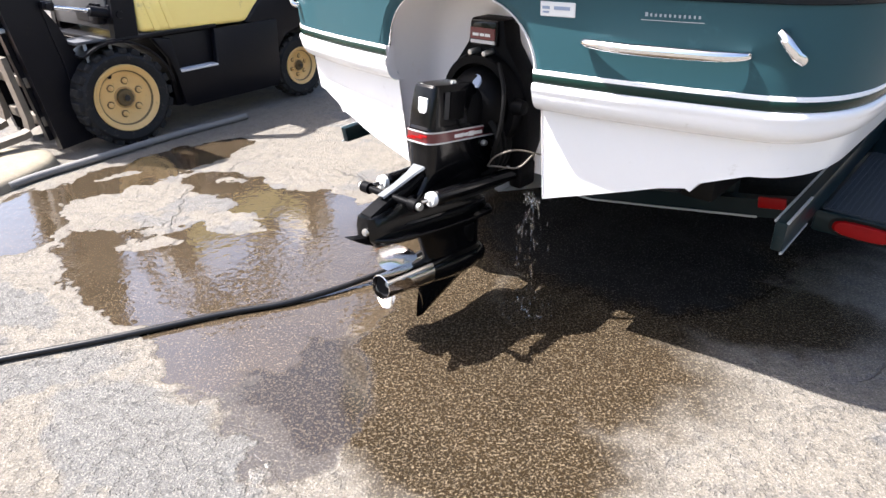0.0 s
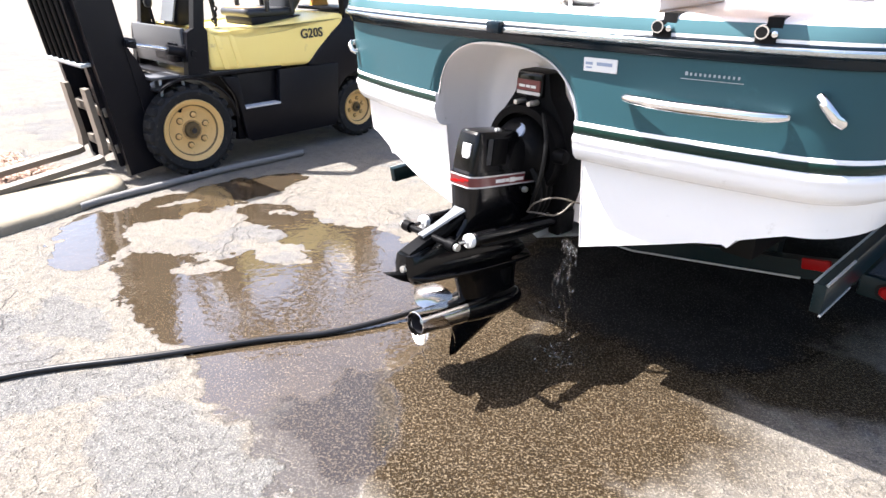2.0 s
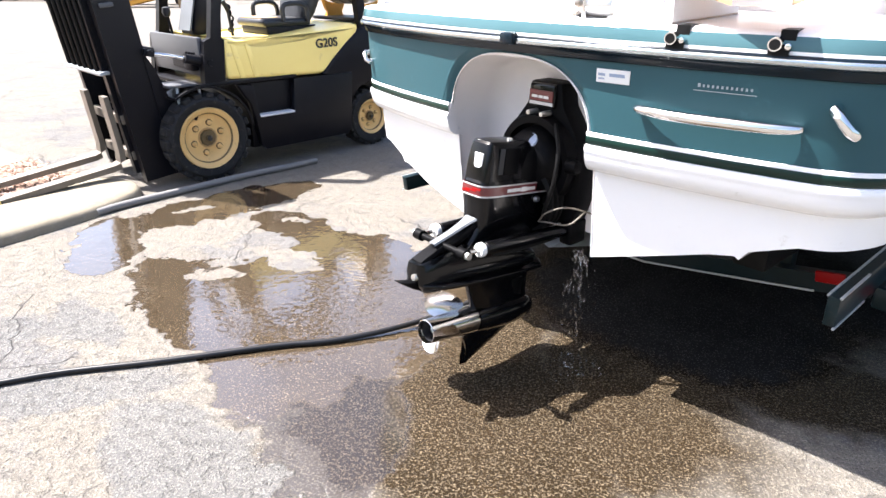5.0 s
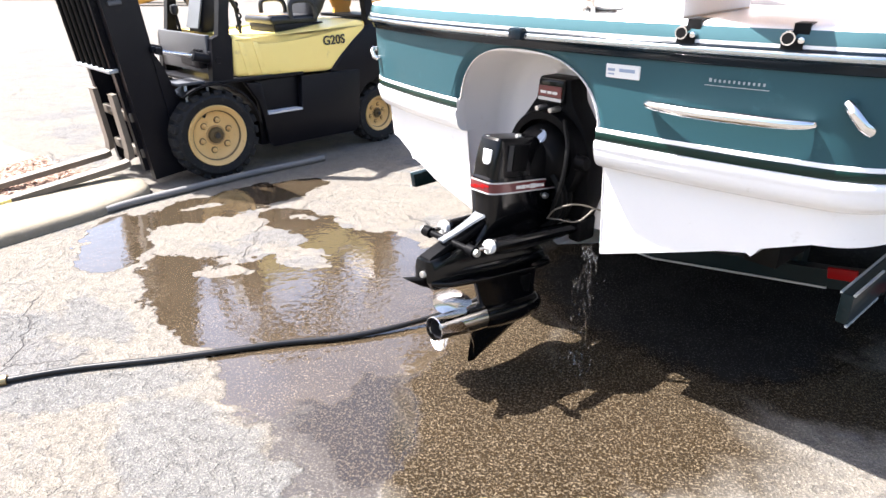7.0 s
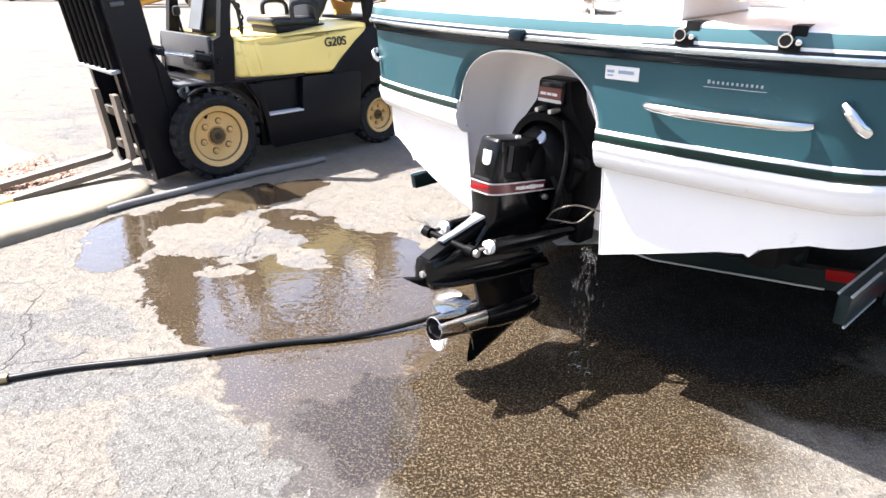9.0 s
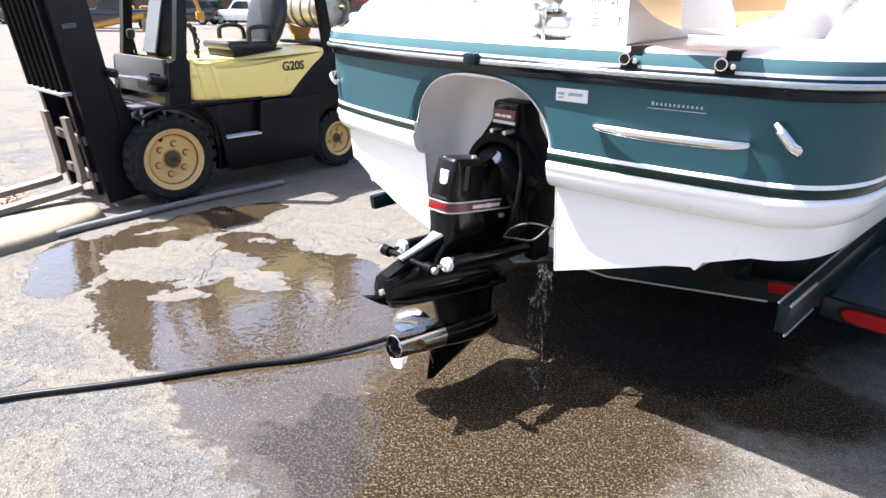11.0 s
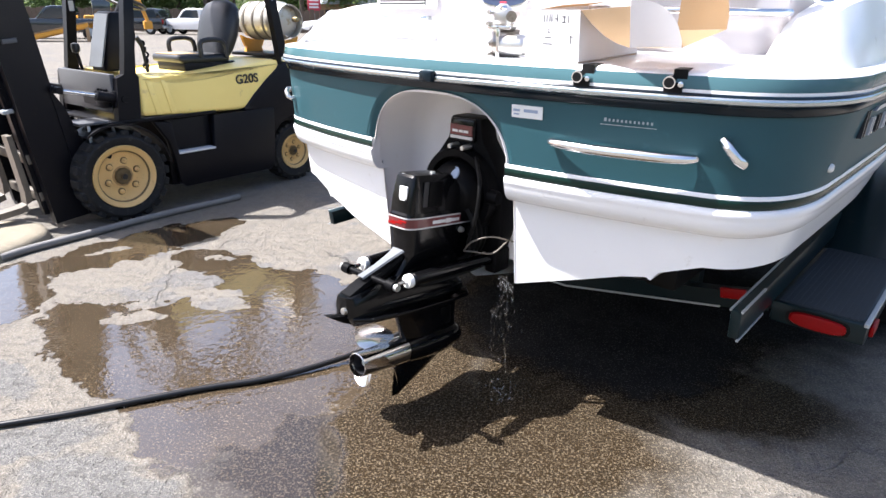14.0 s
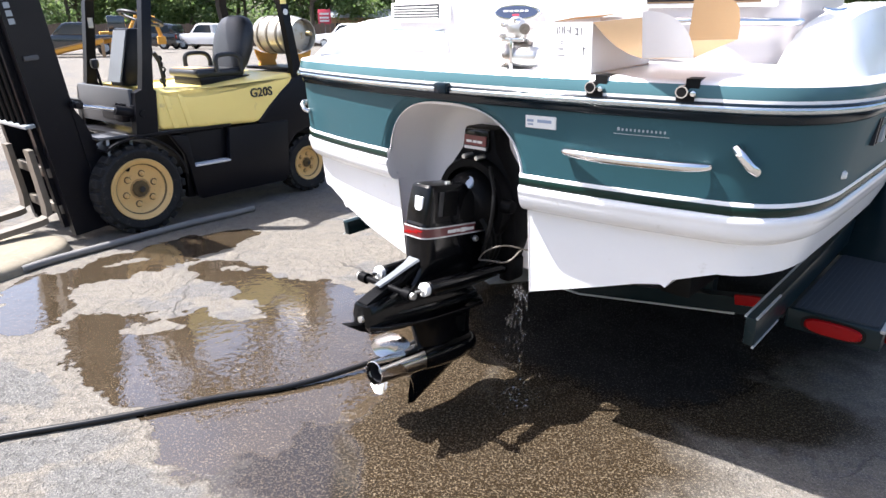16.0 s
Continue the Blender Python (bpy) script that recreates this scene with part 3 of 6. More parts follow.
def lower_hull(line, sgn):
    """White skin below the lip: across the stern, round the corner and along the side."""
    cols = []
    for u in [p[0] for p in ZB[3:] if p[0] <= 1.0]:
        cols.append([(sgn * u, stern(u, h) + 0.045, h) for h in (0.93 + (low_edge(u) - (port_drop(u) if sgn < 0 else 0.0) - 0.93) * k / 6 for k in range(7))])
    for i, (u, f, w) in enumerate(line):
        if abs(u) <= 1.0 and f < 1:
            continue
        q = 1 - w
        low = 0.786 + 0.012 * min(1.0, q * 1.6)
        low -= 0.05 if sgn < 0 else 0.0
        cols.append([side_point(line, i, 0.93 + (low - 0.93) * k / 6, -0.045 + 0.028 * q - 0.010 * q * (k / 6) ** 1.3) for k in range(7)])
    return grid(cols)


for line, sgn in ((STBD, 1), (PORT, -1)):
    part("lower_hull", lower_hull(line, sgn), "gel_white", boat, "white lower hull round the stern corner", sharp=0.9)


def tunnel():
    path = [(-0.345, 0.543 + 0.407 * i / 8) for i in range(8)]
    path += [(u, arch(u)) for u in (-0.345 * math.cos(math.pi * i / 40) for i in range(41))]
    path += [(0.345, 0.95 - 0.389 * i / 8) for i in range(1, 9)]
    rows = []
    for grow, back in ((0.004, 0.002), (0.003, -0.002), (0.0, -0.002), (-0.006, 0.002), (-0.011, 0.012), (-0.013, 0.026)):
        row = []
        for u, z in path:
            base = stern(u, z) + 0.045 * min(1.0, max(0.0, (0.95 - z) / 0.03))
            base += 0.016 * min(1.0, max(0.0, (z - 1.0) / 0.05))
            row.append((u + math.copysign(grow, u) * min(1, abs(u) / 0.1), base + back, z + (grow if z > 0.95 else 0) * (1 - abs(u) / 0.42)))
        rows.append(row)
    for k in range(10):
        a = math.pi / 2 * k / 9
        inset, f = 0.015 + 0.09 * (1 - math.cos(a)), 0.075 + 0.085 * math.sin(a)
        rows.append([(u * (1 - inset / 0.345), f, z - (max(0.0, z - 0.95) / 0.3) * inset) for u, z in path])
    for s in (0.6, 0.3, 0.0):
        rows.append([(u * 0.70 * s, 0.161, 0.9 + (min(z, 1.16) - 0.9) * s if z > 0.9 else z) for u, z in path])
    return grid(rows)


part("drive_well", tunnel(), "gel_cream", boat, "arched cream well moulded into the stern", sharp=0.9)


def arch_cove():
    """Green panel rolling inwards round the arch."""
    rows = []
    for grow, back in ((0.060, 0.005), (0.036, 0.001), (0.027, 0.003), (0.018, 0.009), (0.010, 0.016), (0.003, 0.021)):
        row = []
        for i in range(57):
            u = -0.345 * math.cos(math.pi * i / 56)
            z = max(1.02, 0.95 + (arch(u) - 0.95) * (1 + grow / 0.307))
            uu = u * (1 + grow / 0.345)
            row.append((uu, stern(uu, z) + back, min(z, 1.30)))
        rows.append(row)
    return grid(rows)


part("arch_cove", arch_cove(), "gel_green", boat, "green edge rolled in round the drive well", sharp=1.2)


def stern_frame(u, z, out=0.0):
    """A pose on the stern: x to starboard along it, y out of it, z up."""
    p = Vector((u, stern(u, z), z))
    x = Vector((1, 0.23 * u, 0)).normalized()
    y = Vector((0, 0, 1)).cross(x)
    n = Vector((x.y, -x.x, -0.05)).normalized()
    zz = n.cross(x).normalized() * -1
    if zz.z < 0:
        zz = -zz
    m = Matrix((x, -n, zz)).transposed().to_4x4()
    m.translation = p + n * out
    return m


def on_stern(bm, u, z, out=0.0):
    return turned(bm, stern_frame(u, z, out))


# stern fittings: local x along the stern, -y outwards, z up
bm = tube(spline([(-0.228, -0.006, 0.0), (-0.205, -0.020, 0.001), (-0.16, -0.033, 0.001), (-0.09, -0.043, 0.0), (0.0, -0.046, 0.0), (0.09, -0.043, 0.0), (0.16, -0.033, -0.001), (0.205, -0.020, -0.001), (0.228, -0.006, 0.0)], 3), [0.011] + [0.013 + 0.004 * math.sin(math.pi * k / 22) for k in range(23)] + [0.011], 14)
part("grab_handle", on_stern(bm, 0.74, 1.142), "chrome", boat, "polished steel grab handle")
bm = box(-0.058, 0.058, -0.003, 0.001, -0.021, 0.021, 0.002, 1)
sticker = part("sticker", on_stern(bm, 0.424, 1.226), "decal_white", boat, "white dealer sticker")
for x, w, h, c in ((-0.038, 0.012, 0.004, "decal_blue"), (0.015, 0.026, 0.005, "decal_blue")):
    part("print", on_stern(box(x - w, x + w, -0.0045, -0.002, 0.004 - h, 0.004 + h), 0.424, 1.226), c, sticker)
part("print", on_stern(box(-0.048, -0.028, -0.0045, -0.002, -0.011, -0.006), 0.424, 1.226), "decal_blue", sticker)
for k in range(12):
    wd = 0.0026 if k else 0.0036
    part("model_letter", on_stern(box(-wd, wd, -0.003, 0.001, -0.004, 0.0035 if k else 0.006), 0.690 + 0.0126 * k, 1.228), "panel_light", boat)
part("label_line", on_stern(box(-0.085, 0.085, -0.002, 0.001, -0.0006, 0.0006), 0.759, 1.214), "decal_silver", boat)


def tow_eye(u, z, size=1.0):
    bm = tube([(-0.024, 0.0, 0.026), (-0.026, -0.02, 0.028), (-0.014, -0.036, 0.016), (0.014, -0.036, -0.016), (0.026, -0.02, -0.028), (0.024, 0.0, -0.026)], [0.018, 0.016, 0.0145, 0.0145, 0.016, 0.018], 12)
    bmesh.ops.scale(bm, vec=(size, size, size), verts=bm.verts)
    return part("stern_eye", on_stern(bm, u, z), "chrome", boat, "chrome stern eye")


tow_eye(1.055, 1.172)
tow_eye(-1.05, 1.152, 0.72)
part("drain_fitting", turned(lathe([(0.0, 0.012), (0.010, 0.011), (0.014, 0.004), (0.015, -0.01)], 16, "x"), pose(1.235, 0.32, 1.10)), "plastic_white", boat, "white through-hull fitting")
part("rail_clip", turned(box(-0.03, 0.03, -0.052, -0.02, 1.297, 1.336, 0.006), pose(0.03, stern(0.03, 1.31), 0)), "rail", boat, "rail joint clip")

# ladder brackets at the deck edge
for u in (0.605, 0.868):
    f = -0.14 + 0.115 * u * u
    m = pose(u, f, 1.352, 0, 0, math.degrees(math.atan(0.23 * u)))
    br = part("ladder_tube", turned(lathe([(0.010, -0.050), (0.0175, -0.050), (0.0185, -0.045), (0.0185, 0.16), (0.010, 0.16)], 18, "y", caps=True), m), "chrome", boat, "open end of a steel ladder tube")
    part("tube_bore", turned(lathe([(0.0, -0.0515), (0.0135, -0.0515), (0.0135, -0.049)], 16, "y"), m), "black_rubber", br)
    part("tube_clamp", turned(box(-0.036, 0.036, -0.02, 0.012, -0.020, 0.020, 0.006), m), "chrome", br)
    part("clamp_bolt", turned(lathe([(0.006, -0.045), (0.008, -0.044), (0.008, -0.02)], 10, "y", (0.03, 0, -0.004)), m), "chrome", br)
    # black blocks stand in for the dark openings and the shadow below the tube
    part("ladder_notch", turned(box(-0.016, 0.034, -0.0365, 0.002, -0.052, 0.0), m), "black_rubber", br, "black block for the deck-edge notch and the shadow under the tube")
    part("ladder_slot", turned(box(0.004, 0.042, -0.022, 0.075, 0.0, 0.0355), m), "black_rubber", br, "black block painted in for the dark slot beside the tube")

# after bulkhead with its vents, bowed aft in the middle
def bow(u):
    return 0.31 + 0.16 * (u / 0.95) ** 6


rows = []
for z, f, k in ((1.36, 0.0, 1.0), (1.45, 0.008, 1.0), (1.47, 0.016, 0.995), (1.50, 0.018, 0.99), (1.515, 0.006, 0.985), (1.53, 0.010, 0.98), (1.70, 0.014, 0.97), (1.74, 0.04, 0.96), (1.75, 0.20, 0.94)):
    rows.append([(1.0 * k * t, f + bow(1.0 * t), z) for t in (i / 20 * 2 - 1 for i in range(21))])
part("bulkhead", grid(rows), "gel_cover", boat, "white moulded engine cover front", sharp=0.9)
part("bulkhead_top", box(-0.9, 0.9, 0.80, 1.5, 1.40, 1.747, 0.03), "gel_cover", boat)
for c, w, zc in ((-0.595, 0.205, 1.592), (0.735, 0.215, 1.632)):
    gm = pose(c, bow(c) + 0.012, zc, -1.5, 0, math.degrees(math.atan(1.3 * c ** 5)))
    vent = part("vent_frame", turned(box(-w, w, -0.016, 0.02, -0.044, 0.044, 0.006), gm), "gel_white", boat, "white vent frame")
    part("vent_opening", turned(box(-w + 0.025, w - 0.05, -0.019, 0.0, -0.032, 0.032), gm), "decal_black", vent)
    for k in range(5):
        z = -0.024 + 0.012 * k
        part("louvre", turned(box(-w + 0.027, w - 0.052, -0.026, -0.012, z - 0.0022, z + 0.0022), gm @ pose(0, 0, 0, 12, 0, 0)), "plastic_white" if c < 0 else "wood_tan", vent)
gm = pose(-0.012, bow(0.012) + 0.006, 1.582, -1.5, 0, 0)
oval = part("emblem", turned(grid([[(x * k, -0.012 + d, z * k) for x, z in rounded(0.118, 0.03, 40, 2)] for k, d in ((1, 0.02), (1, 0), (0.96, -0.003))], True, True), gm), "chrome", boat, "oval emblem with a chrome edge")
part("emblem_face", turned(grid([[(x, -0.0155 + d, z) for x, z in rounded(0.106, 0.0245, 40, 2)] for d in (0.004, 0, -0.0005)], True, True), gm), "emblem_navy", oval)
for x, z, w, h, c in ((-0.05, 0.005, 0.012, 0.0035, "decal_silver"), (-0.022, 0.005, 0.009, 0.0035, "decal_silver"), (0.004, 0.005, 0.010, 0.0035, "decal_silver"), (0.03, 0.005, 0.009, 0.0035, "decal_silver"), (0.054, 0.005, 0.008, 0.0035, "decal_silver"), (0.0, -0.010, 0.016, 0.003, "sign_red")):
    part("emblem_mark", turned(box(x - w, x + w, -0.0185, -0.015, z - h, z + h), gm), c, oval)
for sgn, u0, u1, z in ((1, 0.47, 0.985, 1.541), (-1, 0.43, 0.835, 1.509)):
    um = (u0 + u1) / 2
    part("grab_rail", tube(spline([(sgn * u0, bow(u0) + 0.02, z), (sgn * (u0 + 0.02), bow(u0) - 0.035, z), (sgn * um, bow(um) - 0.042, z + 0.004), (sgn * (u1 - 0.03), bow(u1 - 0.03) - 0.035, z), (sgn * u1, bow(u1) + 0.03, z)], 6), 0.0125 if sgn > 0 else 0.009, 12), "chrome" if sgn > 0 else "rail_insert", boat, "polished steel grab rail" if sgn > 0 else "slim grey metal grab rail")


def coaming(sgn):
    rows = []
    for f, low, top, inn in ((0.04, 1.366, 1.372, 1.06), (0.09, 1.372, 1.415, 1.04), (0.14, 1.380, 1.455, 1.03), (0.20, 1.392, 1.50, 1.02), (0.28, 1.412, 1.53, 1.0), (0.36, 1.44, 1.55, 0.98), (0.42, 1.475, 1.56, 0.972), (0.50, 1.51, 1.575, 0.968),
                             (0.62, 1.545, 1.59, 0.967), (0.8, 1.577, 1.605, 0.965), (1.2, 1.62, 1.63, 0.95), (2.2, 1.61, 1.62, 0.95), (3.4, 1.55, 1.56, 0.72)):
        out = 1.235 + 0.02 * min(1, f) if f > 0.3 else 1.075 + 0.16 * max(0.0, (f + 0.02) / 0.32) ** 0.75
        if f > 3:
            out = 0.98
        base = 1.37 + 0.012 * max(0, f) ** 2
        pts = [(inn, base - 0.02), (inn + 0.004, base + (low - base) * 0.6), (inn + 0.02, low - 0.006), (inn + 0.05, low)]
        pts += [(out - 0.09, top - 0.012), (out - 0.05, base + (top - base) * 0.62), (out - 0.02, base + (top - base) * 0.22), (out, base)]
        rows.append([(sgn * a, f, z) for a, z in pts])
    return grid(rows)


for sgn in (1, -1):
    part("coaming", coaming(sgn), "gel_white", boat, "rounded white side coaming", sharp=1.1)
part("side_cleat", turned(tube([(-0.05, 0, 0.03), (-0.02, 0, 0.022), (0.02, 0, 0.022), (0.05, 0, 0.03)], [0.005, 0.009, 0.009, 0.005], 8), pose(1.06, 0.62, 1.553, 0, 0, 60)), "chrome", boat, "chrome cleat")

# lettering on the side: plain slanted bars
for k in range(9):
    f = 0.56 + 0.10 * k
    hgt = 0.085 if k == 0 else 0.055
    u = 1.265 + 0.035 * min(1.0, (f - 0.36) / 1.2) - 0.008
    for d in (0.0, 0.040):
        part("side_letter", prism([(f - 0.034 + d, 1.165), (f - 0.020 + d, 1.165), (f + 0.006 + d, 1.165 + hgt), (f - 0.008 + d, 1.165 + hgt)], "x", u - 0.02, u + 0.004), "decal_silver" if k % 2 else "decal_black", boat)
part("side_flash", prism([(0.62, 1.245), (0.96, 1.245), (1.00, 1.258), (0.66, 1.258)], "x", 1.25, 1.277), "decal_silver", boat, "silver side flash")

# ---- stern drive ----
# x to starboard, y aft, z up, about the pivot of a leg trimmed out by seven degrees
TRIM = 7.0
DRIVE = BOAT @ pose(0, 0.12, 0.80) @ pose(0, 0, 0, 0, 0, 180) @ pose(0, 0, 0, TRIM, 0, 0)
drive = thing("stern_drive", DRIVE, "black stern drive leg with red decal bands", "boat drive")


def slab(slices, e=3.2, n=32):
    """Rings at heights: (z, y front, y back, half width[, exponent])."""
    rows = []
    for s in slices:
        z, y0, y1, w = s[:4]
        ee = s[4] if len(s) > 4 else e
        rows.append([(x, (y0 + y1) / 2 + y, z) for x, y in rounded(w, (y1 - y0) / 2, n, ee)])
    return grid(rows, True, True)


def upper(name, bm, material, parent, label="", sharp=0.6):
    """A part of the upper gear housing, which reaches forward into the mount."""
    return part(name, turned(bm, Matrix.Translation((0, -0.0755, 0)) @ Matrix.Diagonal((1, 1.11, 1, 1))), material, parent, label, sharp)


upper("upper_housing", slab([(-0.31, 0.12, 0.53, 0.048, 4), (-0.26, 0.10, 0.475, 0.054, 5), (-0.20, 0.08, 0.442, 0.060, 6), (-0.14, 0.07, 0.444, 0.064, 6), (-0.085, 0.05, 0.450, 0.066, 6), (-0.03, 0.05, 0.455, 0.066, 6), (-0.02, 0.07, 0.45, 0.064, 6)]), "black_paint", drive, sharp=0.5)
upper("cap", slab([(-0.025, 0.20, 0.450, 0.061, 8), (0.03, 0.21, 0.447, 0.060, 8), (0.085, 0.22, 0.440, 0.056, 8), (0.112, 0.235, 0.435, 0.053, 8), (0.121, 0.245, 0.428, 0.047, 8), (0.124, 0.26, 0.41, 0.036, 8)]), "black_paint", drive, "glossy black top cap", sharp=0.5)
part("neck_shoulder", slab([(-0.03, 0.02, 0.30, 0.066, 2.6), (0.03, 0.03, 0.27, 0.074, 2.4), (0.075, 0.05, 0.25, 0.066, 2.4), (0.10, 0.08, 0.24, 0.045, 2.4)]), "black_cast", drive, sharp=0.7)
rows = [[(x, (0.055 + 0.456) / 2 + y, z) for x, y in rounded(0.0675 + g, 0.2015 + g, 48, 6)] for z, g in ((-0.078, 0), (-0.077, 0.002), (-0.036, 0.002), (-0.035, 0))]
dec = upper("decal_band", grid(rows, True), "red_band", drive, "red decal band with silver edges")
for z in (-0.076, -0.037):
    rows = [[(x, 0.2555 + y, zz) for x, y in rounded(0.0705, 0.2045, 48, 6)] for zz in (z - 0.0028, z + 0.0028)]
    upper("decal_edge", grid(rows, True), "decal_silver", dec)
bm = bmesh.new()
for y, w, h in ((0.335, 0.012, 0.006), (0.312, 0.009, 0.007), (0.29, 0.010, 0.006), (0.264, 0.013, 0.009), (0.24, 0.010, 0.006), (0.218, 0.010, 0.006)):
    box(-0.0712, -0.0685, y - w, y + w, -0.058 - h, -0.058 + h, bm=bm)
upper("decal_mark", bm, "decal_white", dec, "white wordmark reduced to bars")
bm = bmesh.new()
for x, z, w in ((-0.03, -0.05, 0.02), (0.0, -0.058, 0.028), (0.025, -0.064, 0.02)):
    box(x - w, x + w, 0.457, 0.4602, z - 0.003, z + 0.003, bm=bm)
upper("decal_swoosh", bm, "lens_red", dec, "brighter red flash")
upper("decal_dark", box(-0.0708, -0.0685, 0.085, 0.20, -0.070, -0.044), "black_cast", dec)
upper("data_plate", box(-0.030, 0.014, 0.440, 0.4465, 0.012, 0.078, 0.002, 1), "decal_silver", drive, "small silver data plate")
upper("data_print", box(-0.021, 0.006, 0.445, 0.4475, 0.026, 0.066), "decal_white", drive)
# paler strip paints the light caught by the cap's chamfered corner
upper("cap_chamfer", prism([(-0.0625, 0.395), (-0.0625, 0.372), (-0.058, 0.372), (-0.058, 0.395)], "z", 0.004, 0.098, 0.002, 1), "vinyl", drive)
upper("cap_panel", box(-0.0635, -0.056, 0.30, 0.37, 0.0, 0.10, 0.004), "black_cast", drive)
for y, z in ((0.17, 0.055), (0.18, 0.0), (0.19, -0.105)):
    upper("side_plug", lathe([(0.0, -0.016), (0.010, -0.015), (0.012, -0.006), (0.013, 0.012)], 14, "x", (-0.064, y, z)), "steel_dull" if z < 0 else "black_cast", drive)
upper("cap_bolt", lathe([(0.0, 0.010), (0.010, 0.010), (0.011, 0.0)], 6, "z", (-0.03, 0.33, 0.121)), "steel_dull", drive)
upper("cap_bolt", lathe([(0.0, 0.010), (0.010, 0.010), (0.011, 0.0)], 6, "z", (0.02, 0.42, 0.112)), "steel_dull", drive)

# body above the plate, and the plate
part("exhaust_body", slab([(-0.425, 0.10, 0.63, 0.030, 5), (-0.385, 0.03, 0.672, 0.060, 5), (-0.345, 0.05, 0.682, 0.058, 5), (-0.305, 0.10, 0.682, 0.046, 5), (-0.285, 0.16, 0.60, 0.040, 5), (-0.26, 0.18, 0.50, 0.036, 5)]), "black_paint", drive, sharp=0.5)
plate = [(-0.05, 0.03), (-0.10, 0.08), (-0.112, 0.2), (-0.112, 0.45), (-0.095, 0.60), (-0.05, 0.66), (0.05, 0.66), (0.095, 0.60), (0.112, 0.45), (0.112, 0.2), (0.10, 0.08), (0.05, 0.03)]
part("ventilation_plate", prism(plate, "z", -0.392, -0.376, 0.005), "black_paint", drive)
part("trim_fin", prism([(0.60, -0.385), (0.75, -0.362), (0.68, -0.40), (0.60, -0.43)], "x", -0.02, 0.02, 0.006), "black_cast", drive)
part("splash_rib", slab([(-0.350, 0.05, 0.60, 0.066, 4), (-0.343, 0.06, 0.58, 0.063, 4)]), "black_paint", drive)
part("zinc_bolt", lathe([(0.0, 0.69), (0.012, 0.689), (0.013, 0.67)], 12, "y", (-0.02, 0, -0.352)), "steel_dull", drive)

# lower leg, bullet and skeg
part("leg", slab([(-0.60, 0.03, 0.34, 0.050, 2.4), (-0.52, 0.045, 0.37, 0.036, 2.4), (-0.45, 0.045, 0.40, 0.034, 2.4), (-0.385, 0.03, 0.44, 0.045, 2.4)]), "black_paint", drive)
part("gear_bullet", lathe([(0.0, -0.005), (0.018, 0.0), (0.038, 0.018), (0.054, 0.05), (0.063, 0.10), (0.067, 0.18), (0.064, 0.28), (0.057, 0.345)], 28, "y", (0, 0, -0.60)), "black_paint", drive)
rows = []
for z, y0, y1, w in ((-0.61, 0.0, 0.36, 0.03), (-0.65, 0.06, 0.375, 0.018), (-0.70, 0.155, 0.385, 0.012), (-0.75, 0.255, 0.388, 0.008), (-0.797, 0.345, 0.385, 0.004)):
    rows.append([(x, (y0 + y1) / 2 + y, z) for x, y in rounded(w, (y1 - y0) / 2, 24, 2)])
part("skeg", grid(rows, True, True), "black_paint", drive)
part("water_pickup", box(-0.034, -0.026, 0.10, 0.17, -0.53, -0.45, 0.003), "black_cast", drive)

# propeller
part_prop = part("propeller", lathe([(0.044, 0.345), (0.056, 0.35), (0.055, 0.40), (0.050, 0.48), (0.047, 0.555), (0.048, 0.586), (0.0445, 0.588), (0.041, 0.565), (0.039, 0.47), (0.0, 0.46)], 32, "y", (0, 0, -0.60), False), "prop", drive, "polished stainless propeller")
part("shaft_nut", lathe([(0.0, 0.555), (0.012, 0.553), (0.013, 0.53), (0.022, 0.53), (0.022, 0.505), (0.030, 0.50), (0.030, 0.46)], 12, "y", (0, 0, -0.60)), "steel_dull", part_prop)


# black lining paints the shade inside the hub mouth
part("hub_bore", turned(lathe([(0.0400, 0.570), (0.0385, 0.50), (0.0, 0.495)], 24, "y", caps=False), pose(0, 0, -0.60)), "decal_black", part_prop, "black lining painted in for the dark inside of the hub")


def blade(turn):
    """A helical blade: wide, rounded and slightly raked aft."""
    faces = []
    for side in (1, -1):
        face = []
        for i in range(11):
            q = i / 10
            r = 0.046 + 0.098 * q
            span = 0.70 * math.sqrt(max(0.0, 1 - (max(0.0, q - 0.35) / 0.66) ** 2.2)) * (0.75 + 0.25 * min(1, q / 0.3))
            row = []
            for j in range(11):
                s = j / 5 - 1
                ang = span * s + 0.25 * q
                y = 0.472 - 0.066 * ang + 0.05 * q * q + side * 0.005 * (1 - q * 0.85) * (1 - s * s)
                row.append((r * math.cos(turn + ang), y, -0.60 + r * math.sin(turn + ang)))
            face.append(row)
        faces.append(face)
    bm = grid(faces[0])
    grid(faces[1], bm=bm)
    bmesh.ops.remove_doubles(bm, verts=bm.verts, dist=0.0003)
    return bm


for k in range(3):
    part("blade", blade(math.radians(61 + 120 * k)), "prop", part_prop, sharp=0.12)

